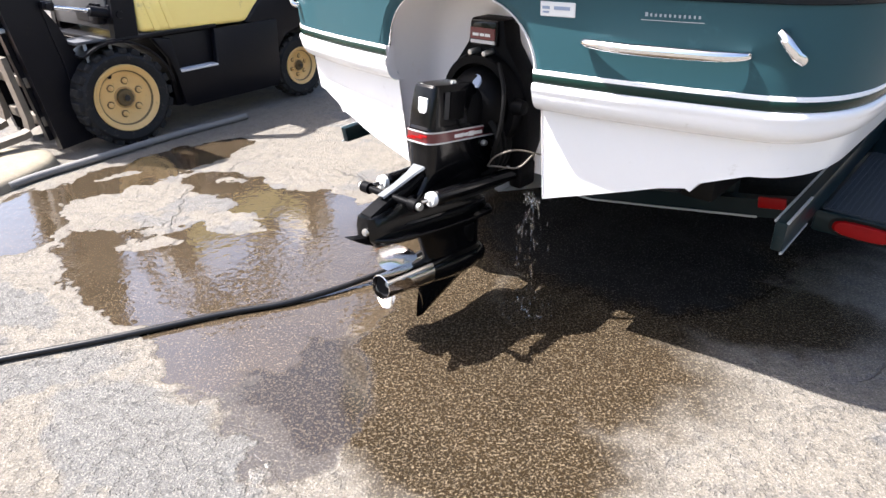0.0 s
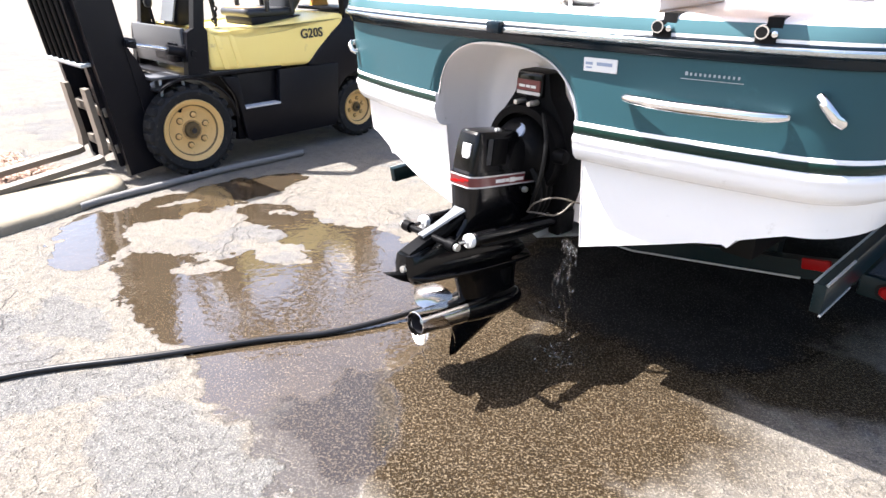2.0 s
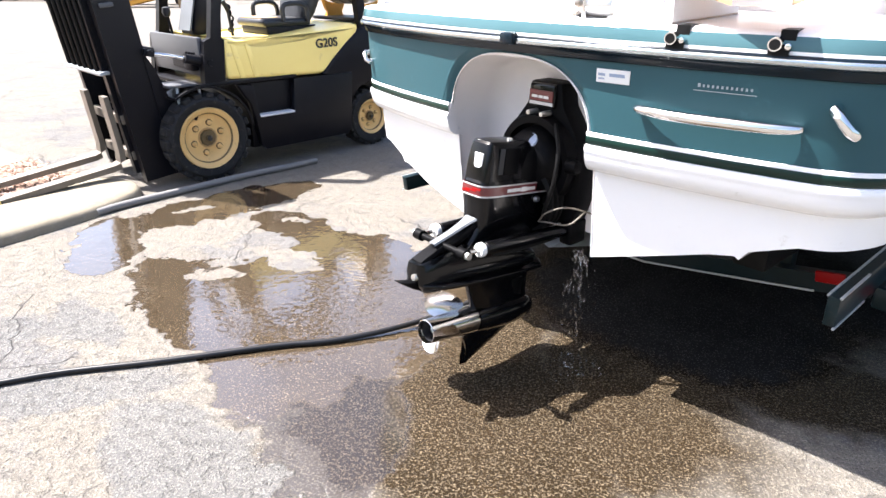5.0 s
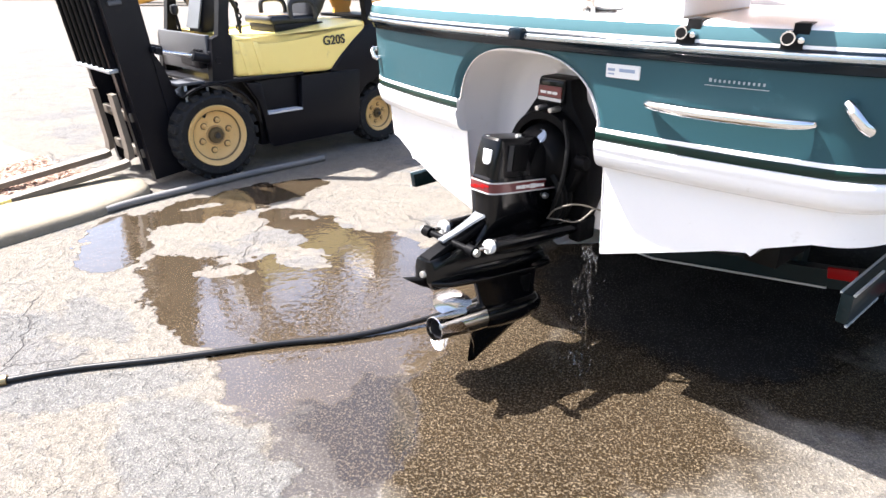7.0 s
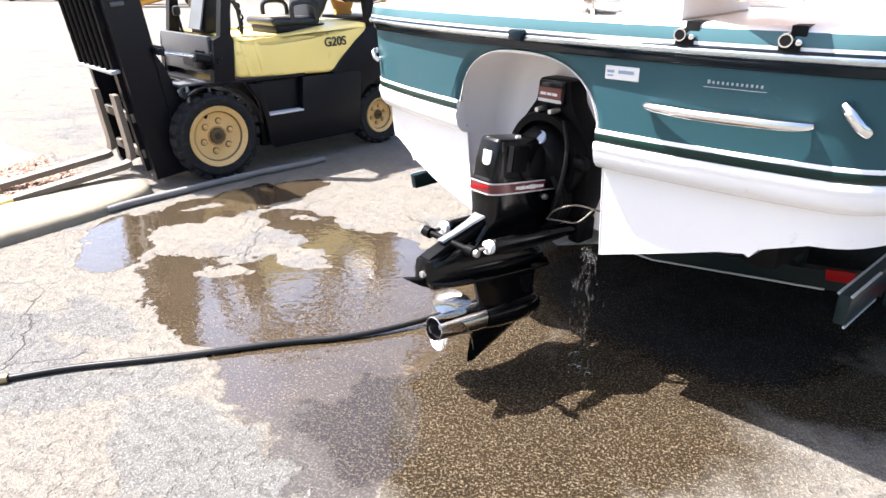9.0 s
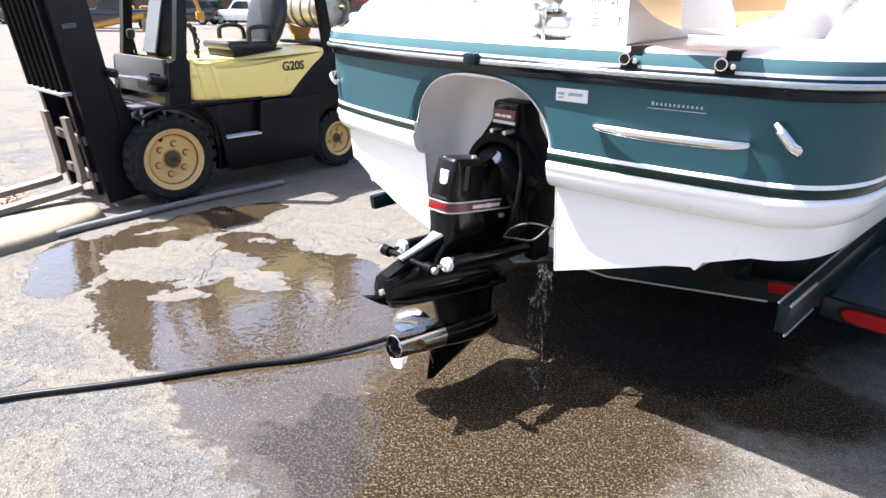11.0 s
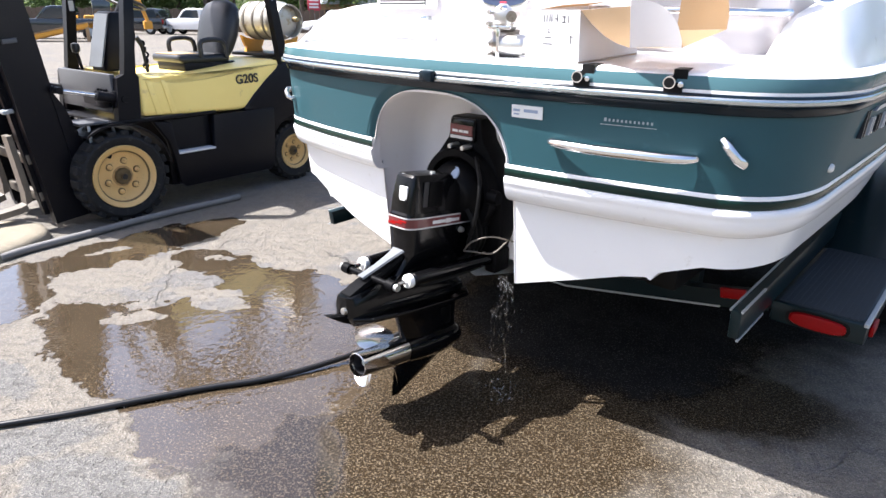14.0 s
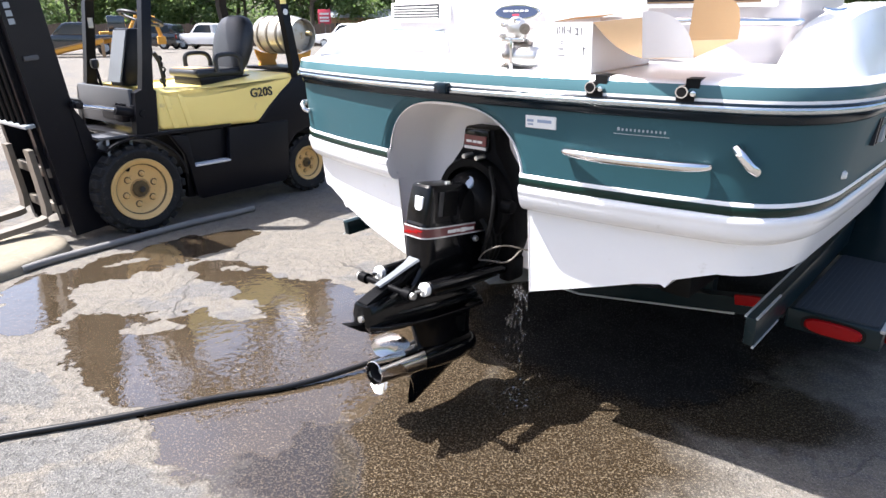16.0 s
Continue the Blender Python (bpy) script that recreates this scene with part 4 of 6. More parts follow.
# trim rams
for sgn in (1, -1):
    aft, fwd = Vector((sgn * 0.120, 0.555, -0.252)), Vector((sgn * 0.150, -0.02, -0.22))
    way = (fwd - aft).normalized()
    ram = part("trim_ram", tube([aft + way * 0.10, aft + way * 0.105, fwd - way * 0.02, fwd], [0.020, 0.025, 0.025, 0.02], 18), "black_paint", drive, "black hydraulic trim ram")
    part("ram_collar", tube([aft + way * 0.070, aft + way * 0.074, aft + way * 0.090, aft + way * 0.094], [0.023, 0.026, 0.026, 0.023], 28), "plastic_white", ram, "white end collar")
    part("ram_rod", tube([aft, aft + way * 0.08], 0.0095, 12), "chrome", ram)
    part("ram_eye", lathe([(0.008, -0.018), (0.021, -0.018), (0.021, 0.018), (0.008, 0.018)], 16, "x", aft), "black_cast", ram)
    part("ram_nut", lathe([(0.0, sgn * 0.034), (0.013, sgn * 0.033), (0.014, sgn * 0.018)], 10, "x", aft), "steel_dull", ram)
    part("ram_line", tube(spline([fwd + Vector((0, 0.03, -0.02)), aft.lerp(fwd, 0.6) + Vector((0, 0, -0.034)), aft.lerp(fwd, 0.25) + Vector((0, 0, -0.032))], 6), 0.006, 8), "black_rubber", ram)
part("ram_pin", tube([(-0.142, 0.555, -0.252), (0.142, 0.555, -0.252)], 0.012, 12), "black_cast", drive, "cross pin joining the rams")
part("ram_bracket", grid([[(x, y, z + h) for x, h in ((-0.03, 0), (-0.026, 0.012), (0.026, 0.012), (0.03, 0), (0.02, -0.03), (-0.02, -0.03))] for y, z in ((0.40, -0.185), (0.44, -0.207), (0.50, -0.24), (0.56, -0.258), (0.63, -0.292), (0.665, -0.31))], True, True), "black_cast", drive)
# glossy black strap; grey colour paints the sky reflected in it
part("bracket_shield", grid([[(x, y, z + h) for x, h in ((-w, 0), (-w * 0.8, 0.007), (w * 0.8, 0.007), (w, 0))] for y, z, w in ((0.37, -0.145, 0.040), (0.41, -0.167, 0.034), (0.46, -0.193, 0.022), (0.52, -0.220, 0.018), (0.60, -0.250, 0.018))]), "console_grey", drive, "black strap above the cross pin, its sky reflection painted grey")

# bell housing, bellows ring, gimbal and shield
mount = thing("drive_mount", BOAT, "black gimbal mount bolted into the stern well", "boat drive")
shield_pts = [(-0.075, 1.145), (0.078, 1.145), (0.092, 1.06), (0.16, 0.965), (0.195, 0.86), (0.20, 0.70), (0.17, 0.60), (-0.17, 0.60), (-0.20, 0.70), (-0.195, 0.86), (-0.165, 0.96), (-0.088, 1.06)]
part("shield", prism(shield_pts, "y", 0.065, 0.165, 0.012), "black_cast", mount)
lab = part("shield_plate", box(-0.062, 0.062, 0.045, 0.08, 1.05, 1.14, 0.01), "black_paint", mount)
part("plate_red", box(-0.056, 0.056, 0.041, 0.047, 1.075, 1.115), "red_band", lab)
part("plate_silver", box(-0.056, 0.056, 0.0415, 0.047, 1.060, 1.072), "decal_silver", lab)
bm = bmesh.new()
for x, w in ((-0.03, 0.014), (0.0, 0.01), (0.026, 0.012)):
    box(x - w, x + w, 0.0395, 0.043, 1.086, 1.096, bm=bm)
part("plate_mark", bm, "decal_white", lab)
part("gimbal_ring", turned(lathe([(0.148, -0.03), (0.176, -0.03), (0.182, -0.02), (0.182, 0.05), (0.15, 0.06)], 40, "y", caps=False), pose(0, 0.045, 0.845)), "black_cast", mount)
part("bell_housing", turned(lathe([(0.0, -0.095), (0.05, -0.092), (0.09, -0.08), (0.115, -0.06), (0.13, -0.02), (0.138, 0.06), (0.138, 0.10)], 36, "y"), pose(0, 0.045, 0.845)), "black_cast", mount)
for k in range(4):
    part("bellows_fold", turned(lathe([(0.128, -0.012), (0.146, -0.006), (0.146, 0.006), (0.128, 0.012)], 32, "y", caps=False), pose(0, -0.015 + 0.03 * k, 0.70)), "black_rubber", mount)
for x in (-0.03, 0.035):
    part("swivel_nut", turned(lathe([(0.0, -0.025), (0.009, -0.024), (0.011, 0.0), (0.011, 0.03)], 12, "y"), pose(x, 0.03, 1.032)), "steel_dull", mount)
part("bell_disc", turned(lathe([(0.0, -0.004), (0.030, -0.002), (0.032, 0.004)], 24, "y"), pose(0.02, -0.028, 0.936, -38, 0, 0)), "decal_blue", mount, "small pale blue disc on the bell housing")
for s in (1, -1):
    part("hinge_pin", turned(lathe([(0.0, s * 0.045), (0.024, s * 0.043), (0.028, s * 0.03), (0.03, 0.0)], 16, "x"), pose(s * 0.175, 0.02, 0.86)), "black_cast", mount)
    part("ram_mount", box(s * 0.155 - 0.03, s * 0.155 + 0.03, 0.06, 0.16, 0.52, 0.62, 0.012), "black_cast", mount)
part("shift_cable", tube(spline([(0.09, 0.03, 1.0), (0.16, -0.03, 0.92), (0.165, -0.05, 0.80), (0.12, -0.04, 0.66), (0.10, 0.04, 0.60)], 8), 0.008, 10), "black_rubber", mount)
steer = part("steering_loop", tube(spline([(0.115, -0.06, 0.640), (0.16, -0.07, 0.690), (0.21, -0.02, 0.712), (0.25, 0.05, 0.690), (0.28, 0.12, 0.66)], 6), 0.0034, 10), "fork_steel", mount, "dull metal line at the foot of the mount")
part("loop_lower", tube(spline([(0.115, -0.06, 0.640), (0.16, -0.05, 0.645), (0.215, 0.0, 0.640), (0.25, 0.05, 0.690)], 6), 0.0034, 10), "fork_steel", steer)

# ---- trailer ----
trailer = thing("boat_trailer", BOAT, "dark green-blue steel boat trailer with step and fender", "trailer")
for s in (1, -1):
    a, b, f0, z0, z1 = (1.09, 1.125, 0.115, 0.544, 0.646) if s > 0 else (-1.02, -0.985, 0.14, 0.445, 0.520)
    web = part("side_rail", prism([(f0, z1), (f0 + 0.012, z0), (5.2, z0 + 0.1), (5.2, z1 + 0.1)], "x", a, b, 0.004), "trailer", trailer)
    for u, z, e in ((a, z1, 5.2), (b if s > 0 else a, z1, 0.36), (b if s > 0 else a, z0, 0.38)):
        part("rail_edge", grid([[(u - 0.004, f, zz - 0.003), (u + 0.003, f, zz - 0.003), (u + 0.003, f, zz + 0.003), (u - 0.004, f, zz + 0.003)] for f, zz in ((f0 + 0.002, z), (e, z + 0.02 * (e - f0)))], True, True), "trailer_edge", web, "worn bright edge of the rail")
    part("bunk", box(min(s * 0.70, s * 0.82), max(s * 0.70, s * 0.82), 0.35, 3.6, 0.545, 0.645, 0.01), "black_rubber", trailer, "carpeted bunk under the hull")
    for f in (0.75, 2.9):
        part("bunk_bracket", box(min(s * 0.74, s * 0.78), max(s * 0.74, s * 0.78), f - 0.03, f + 0.03, 0.38, 0.55), "trailer", trailer)


def cross(f):
    us = [(-1.08, 0.47), (-0.9, 0.43), (-0.17, 0.30), (0.17, 0.30), (0.9, 0.43), (1.08, 0.47)]
    return grid([[(u, f - 0.03, z - 0.03), (u, f - 0.03, z + 0.045), (u, f + 0.03, z + 0.045), (u, f + 0.03, z - 0.03)] for u, z in us], True, True)


for f in (0.70, 2.9):
    cm = part("crossmember", cross(f), "trailer", trailer)
    part("cross_edge", grid([[(u, f - 0.036, z - 0.032), (u, f - 0.036, z - 0.024), (u, f - 0.028, z - 0.024), (u, f - 0.028, z - 0.032)] for u, z in ((-0.9, 0.43), (-0.17, 0.30), (0.17, 0.30), (0.9, 0.43))], True, True), "trailer_edge", cm)
for s in (1, -1):
    part("reflector", turned(box(-0.05, 0.05, -0.012, 0.005, -0.022, 0.022, 0.004), pose(0.945 * s, 0.66, 0.478, 0, -10 * s, 0)), "lens_red", trailer, "red rectangular reflector")
    a, b = sorted((s * 1.10, s * 1.415))
    step = part("step", box(a, b, 0.60, 1.42, 0.435, 0.520, 0.012), "trailer", trailer)
    part("step_grip", box(a + 0.02, b - 0.025, 0.615, 1.40, 0.519, 0.524, 0.002, 1), "grip", step, "black ribbed grip on the step")
    for k in range(14):
        x = a + 0.032 + 0.0195 * k
        part("grip_rib", box(x, x + 0.009, 0.62, 1.39, 0.523, 0.5265), "grip", step)
    part("step_trim", box(s * 1.41 - 0.008, s * 1.41 + 0.008, 0.598, 1.42, 0.51, 0.524, 0.002, 1), "trailer_edge", step)
    lamp = part("tail_lamp", turned(grid([[(x * k, -0.004 + d, z * k) for x, z in rounded(0.094, 0.028, 32, 3)] for k, d in ((1, 0.02), (1, -0.004), (0.9, -0.012), (0.6, -0.015))], True, True), pose(s * 1.262, 0.602, 0.477)), "lens_red", step, "oval red tail lamp")
    part("lamp_gasket", turned(grid([[(x, d, z) for x, z in rounded(0.106, 0.037, 32, 3)] for d in (0.004, -0.004)], True, True), pose(s * 1.262, 0.601, 0.477)), "black_rubber", lamp)
    part("side_marker", box(min(s * 1.415, s * 1.43), max(s * 1.415, s * 1.43), 0.66, 0.76, 0.455, 0.495, 0.004), "lens_red", step, "red side marker")
    # fender over the wheel
    arcs = []
    for f, z in ((1.38, 0.50), (1.46, 0.62), (1.56, 0.73), (1.70, 0.80), (1.90, 0.83), (2.15, 0.83), (2.40, 0.80), (2.55, 0.72), (2.66, 0.60), (2.74, 0.48)):
        arcs.append((f, z))
    rows = [[(s * 1.115, f, z), (s * 1.14, f, z + 0.012), (s * 1.38, f, z + 0.012), (s * 1.412, f, z), (s * 1.418, f, z - 0.05), (s * 1.41, f, z - 0.05), (s * 1.40, f, z - 0.004), (s * 1.12, f, z - 0.006)] for f, z in arcs]
    part("fender", grid(rows, True, True), "trailer", trailer, "dark curved fender", sharp=0.5)
    edge = [(s * 1.418, f, z - 0.045) for f, z in arcs]
    part("fender_edge", tube(edge, 0.007, 8), "trailer_edge", trailer)
    part("fender_wall", prism([(1.38, 0.46), *arcs, (2.74, 0.46)], "x", min(s * 1.105, s * 1.115), max(s * 1.105, s * 1.115)), "trailer", trailer)
    wm4 = pose(s * 1.33, 2.05, 0.33)
    ty = part("tyre", turned(lathe([(0.19, -0.09), (0.25, -0.098), (0.31, -0.092), (0.33, -0.07), (0.334, 0.0), (0.33, 0.07), (0.31, 0.092), (0.25, 0.098), (0.19, 0.09)], 40, "x", caps=False), wm4), "tyre", trailer)
    part("rim", turned(lathe([(0.0, s * 0.05), (0.05, s * 0.06), (0.08, s * 0.045), (0.16, s * 0.05), (0.185, s * 0.085), (0.195, s * 0.085), (0.195, -s * 0.08)], 28, "x"), wm4), "plastic_white", ty)
part("axle", tube([(-1.2, 2.05, 0.33), (1.2, 2.05, 0.33)], 0.03, 12), "trailer", trailer)
part("tongue", box(-0.05, 0.05, 4.6, 6.6, 0.42, 0.50, 0.008), "trailer", trailer)
for s in (1, -1):
    part("tongue_brace", tube([(s * 1.08, 5.15, 0.53), (s * 0.05, 5.9, 0.46)], 0.045, 8), "trailer", trailer)
part("jack_stand", tube([(0.09, 6.3, 0.0), (0.09, 6.3, 0.75)], 0.03, 10), "trailer", trailer)

# ---- forklift ----
# x rearwards from the front axle, y away to the far side, z up
LIFT = pose(-2.498, 4.119, 0, 0, 0, 56.9)
lift = thing("forklift", LIFT, "yellow and black gas forklift with lowered forks", "forklift")


def lift_wheel(x, y, r, w, rim_r, out, tread):
    """out: -1 where the wheel faces the near side."""
    m = pose(x, y, r)
    t = part("tyre", turned(lathe([(rim_r, -w / 2 + 0.012), (rim_r + 0.02, -w / 2), (r * 0.86, -w / 2 - 0.004), (r * 0.93, -w / 2 + 0.012), (r * 0.955, -w / 2 + 0.03), (r * 0.955, w / 2 - 0.03), (r * 0.93, w / 2 - 0.012), (r * 0.86, w / 2 + 0.004), (rim_r + 0.02, w / 2), (rim_r, w / 2 - 0.012)], 56, "y", caps=False), m), "tyre", lift, "dusty black tyre with blocky tread")
    bm = bmesh.new()
    for k in range(tread):
        a = 2 * math.pi * k / tread
        for s in (-1, 1):
            b = box(r * 0.90, r * 1.012, s * w * 0.10 - w * 0.02 if s > 0 else -w / 2 + 0.004, w / 2 - 0.004 if s > 0 else -w * 0.10 + w * 0.02, -0.62 * math.pi * r / tread, 0.62 * math.pi * r / tread, 0.006, 1)
            turned(b, Matrix.Rotation(-a - (math.pi / tread if s > 0 else 0), 4, "Y"))
            me = bpy.data.meshes.new("lug")
            b.to_mesh(me)
            b.free()
            bm.from_mesh(me)
            bpy.data.meshes.remove(me)
    part("tread", turned(bm, m), "tyre", t)
    o = out
    rim = part("rim", turned(lathe([(0.0, o * (w / 2 - 0.055)), (rim_r * 0.34, o * (w / 2 - 0.055)), (rim_r * 0.40, o * (w / 2 - 0.060)), (rim_r * 0.72, o * (w / 2 - 0.052)), (rim_r * 0.78, o * (w / 2 - 0.040)), (rim_r * 0.86, o * (w / 2 - 0.010)), (rim_r * 0.95, o * (w / 2 - 0.004)), (rim_r * 0.985, o * (w / 2 + 0.002)), (rim_r * 1.01, o * (w / 2 - 0.006)), (rim_r * 1.0, -o * w / 2)], 48, "y"), m), "rim_yellow", t, "cream-yellow steel rim", sharp=0.8)
    part("hub", turned(lathe([(0.0, o * (w / 2 - 0.012)), (rim_r * 0.10, o * (w / 2 - 0.012)), (rim_r * 0.12, o * (w / 2 - 0.03)), (rim_r * 0.24, o * (w / 2 - 0.03)), (rim_r * 0.28, o * (w / 2 - 0.045)), (rim_r * 0.29, o * (w / 2 - 0.07))], 10, "y"), m), "hub_rust", rim, "greasy brown hub")
    for k in range(6):
        a = 2 * math.pi * k / 6 + 0.3
        q = m @ pose(rim_r * 0.50 * math.cos(a), 0, rim_r * 0.50 * math.sin(a))
        part("wheel_nut", turned(lathe([(0.0, o * (w / 2 - 0.020)), (rim_r * 0.045, o * (w / 2 - 0.022)), (rim_r * 0.052, o * (w / 2 - 0.036)), (rim_r * 0.078, o * (w / 2 - 0.038)), (rim_r * 0.082, o * (w / 2 - 0.06))], 12, "y"), q), "rim_yellow", rim)
        # dark ring paints the shade round the nut
        part("nut_shade_ring", turned(lathe([(rim_r * 0.080, o * (w / 2 - 0.0500)), (rim_r * 0.112, o * (w / 2 - 0.0515)), (rim_r * 0.114, o * (w / 2 - 0.058))], 16, "y", caps=False), q), "crease_shade", rim)
    part("hub_core", turned(lathe([(0.0, o * (w / 2 - 0.0085)), (rim_r * 0.085, o * (w / 2 - 0.0085)), (rim_r * 0.095, o * (w / 2 - 0.013))], 14, "y", caps=False), m), "decal_black", rim, "dark axle end")
    # dark ring paints the shaded crease of the rim
    part("crease_shade", turned(lathe([(rim_r * 0.790, o * (w / 2 - 0.0350)), (rim_r * 0.830, o * (w / 2 - 0.0207))], 48, "y", caps=False), m @ pose(0, o * 0.0015, 0)), "crease_shade", rim)
    part("hub_ring", turned(lathe([(rim_r * 0.24, o * (w / 2 - 0.050)), (rim_r * 0.31, o * (w / 2 - 0.046)), (rim_r * 0.33, o * (w / 2 - 0.053))], 32, "y", caps=False), m), "nut", rim)
    return rim


near_rim = lift_wheel(0.0, 0.15, 0.345, 0.30, 0.238, -1, 22)
part("valve_slot", turned(box(-0.014, 0.014, -0.004, 0.01, -0.022, 0.022, 0.008), pose(-0.075, 0.036, 0.515, 0, 25, 0)), "black_rubber", near_rim)
lift_wheel(0.0, 1.0, 0.345, 0.30, 0.238, 1, 22)
lift_wheel(1.68, 0.16, 0.275, 0.18, 0.165, -1, 20)
lift_wheel(1.68, 0.99, 0.275, 0.18, 0.165, 1, 20)
part("axle", tube([(0, 0.2, 0.345), (0, 0.95, 0.345)], 0.09, 14), "fl_black", lift)
part("rear_axle", tube([(1.68, 0.25, 0.275), (1.68, 0.9, 0.275)], 0.06, 14), "fl_black", lift)

# chassis sides with the step notch
for y0, y1 in ((0.035, 0.10), (1.05, 1.115)):
    prof = [(0.40, 0.56), (0.43, 0.42), (0.46, 0.20), (0.50, 0.165), (1.36, 0.165), (1.40, 0.22), (1.43, 0.56), (1.44, 0.72), (0.82, 0.72), (0.80, 0.455), (0.47, 0.455), (0.44, 0.70), (0.30, 0.72)]
    part("side_frame", prism(prof, "y", y0, y1, 0.008), "fl_black", lift)
part("chassis", box(0.42, 1.45, 0.12, 1.03, 0.17, 0.72, 0.02), "fl_black", lift)
part("step_tread", box(0.47, 0.80, 0.028, 0.16, 0.440, 0.457, 0.004), "card_white", lift, "worn bright step tread")
part("floor_plate", box(-0.02, 0.86, 0.06, 1.09, 0.725, 0.752, 0.006), "fl_black", lift)
part("floor_mat", box(0.235, 0.56, 0.062, 1.0, 0.751, 0.757, 0.002, 1), "fl_grey", lift, "worn grey floor mat")
for y0, y1 in ((0.005, 0.24), (0.91, 1.145)):
    arc = [(0.395 * math.cos(a), 0.345 + 0.40 * math.sin(a)) for a in (math.radians(d) for d in range(8, 130, 9))]
    rows = [[(x * k, y, 0.345 + (z - 0.345) * k) for y, k in ((y0, 0.965), (y0, 1.0), (y1, 1.0), (y1, 0.965))] for x, z in arc]
    part("wheel_arch", grid(rows, True, True), "fl_black", lift, "black front mudguard")
cw = [(1.12, 0.725), (1.23, 0.84), (1.40, 0.985), (1.51, 1.06), (1.57, 1.10), (1.64, 1.10), (2.02, 1.05), (2.13, 0.95), (2.16, 0.70), (2.12, 0.34), (2.02, 0.26), (1.96, 0.26), (1.93, 0.46), (1.83, 0.57), (1.68, 0.61), (1.53, 0.57), (1.43, 0.46), (1.42, 0.60)]
part("counterweight", prism(cw, "y", 0.045, 1.105, 0.03, 3), "fl_black", lift, "black rounded counterweight")


def hood():
    """Yellow engine hood: side outline, pushed across with a rounded shoulder."""
    prof = [(0.235, 0.765), (0.60, 0.742), (1.10, 0.728), (1.16, 0.735), (1.27, 0.84), (1.41, 0.955), (1.52, 1.035), (1.55, 1.085), (1.545, 1.125), (1.48, 1.138), (1.22, 1.10), (0.90, 1.06), (0.55, 1.035), (0.36, 1.055), (0.27, 1.085), (0.235, 1.08)]
    return prism(prof, "y", 0.055, 1.095, 0.042, 4)


hd = part("hood", hood(), "yellow", lift, "pale yellow moulded engine hood", sharp=0.5)
for x in (0.34, 0.46):
    part("hood_fold", prism([(x, 0.77), (x + 0.05, 0.765), (x - 0.01, 1.02), (x - 0.055, 1.03)], "y", 0.047, 0.07, 0.008), "yellow", hd)
wordm = Matrix.Translation((1.185, 0.048, 0.985)) @ Matrix.Rotation(radians(90), 4, "X") @ Matrix.Rotation(radians(1.5), 4, "Z")
part("model_lettering", turned(text_bm("G20S", 0.105), wordm), "decal_black", hd, "black letters G20S")

# overhead guard
for y, roof_y in ((0.10, 0.33), (1.05, 0.82)):
    part("front_pillar", grid([[(x - w, y - 0.035, z), (x + w, y - 0.035, z), (x + w, y + 0.035, z), (x - w, y + 0.035, z)] for x, z, w in ((0.13, 0.74, 0.085), (0.165, 1.06, 0.082), (0.185, 1.085, 0.045), (0.215, 1.30, 0.038), (0.275, 1.72, 0.036))] + [[(x + i * 0.036, yr + j * 0.035, z) for i, j in ((-1, -1), (1, -1), (1, 1), (-1, 1))] for x, yr, z in ((0.32, y + (0.575 - y) * 0.16, 1.86), (0.38, roof_y, 2.0))], True, True), "fl_black", lift, "black overhead guard pillar")
    part("rear_pillar", grid([[(x - w, y - 0.035, z), (x + w, y - 0.035, z), (x + w, y + 0.035, z), (x - w, y + 0.035, z)] for x, z, w in ((1.62, 1.06, 0.06), (1.605, 1.20, 0.045), (1.565, 1.45, 0.040), (1.52, 1.72, 0.038))] + [[(x + i * 0.04, yr + j * 0.035, z) for i, j in ((-1, -1), (1, -1), (1, 1), (-1, 1))] for x, yr, z in ((1.46, y + (0.575 - y) * 0.22, 1.90), (1.38, roof_y, 2.0))], True, True), "fl_black", lift, "black curved rear pillar")
    part("roof_beam", box(0.34, 1.42, roof_y - 0.035, roof_y + 0.035, 1.98, 2.04, 0.01), "fl_black", lift)
for k in range(6):
    y = 0.395 + 0.072 * k
    part("roof_bar", box(0.34, 1.42, y - 0.015, y + 0.015, 1.99, 2.025, 0.005), "fl_black", lift)
# out of view; added so the guard casts an unbroken shadow
part("shadow_sheet", box(0.37, 1.38, 0.36, 0.79, 2.028, 2.034), "fl_black", lift, "unseen sheet added over the guard to make its shadow solid")
for x in (0.37, 1.40):
    part("roof_end", box(x - 0.03, x + 0.03, 0.36, 0.79, 1.98, 2.027, 0.005), "fl_black", lift)
part("round_sticker", turned(lathe([(0.0, -0.002), (0.026, -0.002), (0.026, 0.001)], 20, "y"), pose(1.527, 0.063, 1.655)), "decal_white", lift, "small round sticker on the pillar")
part("square_sticker", box(1.48, 1.54, 0.061, 0.066, 1.72, 1.80), "yellow", lift)
part("pillar_sticker", box(0.235, 0.275, 1.012, 1.016, 1.52, 1.60), "decal_silver", lift)

# cowl, steering column, levers, seat
part("cowl", box(0.06, 0.10, 0.13, 1.02, 0.80, 1.085, 0.008), "fl_grey", lift, "grey front cowl plate")
part("cowl_slot", box(0.056, 0.062, 0.36, 0.62, 0.84, 0.90, 0.002, 1), "fl_black", lift)
col = part("steering_console", prism([(0.17, 1.08), (0.40, 1.08), (0.46, 1.36), (0.40, 1.52), (0.27, 1.52)], "y", 0.42, 0.66, 0.02), "fl_black", lift)
part("console_panel", prism([(0.152, 1.115), (0.262, 1.505), (0.275, 1.505), (0.165, 1.115)], "y", 0.435, 0.645), "console_grey", col, "pale grey console panel")
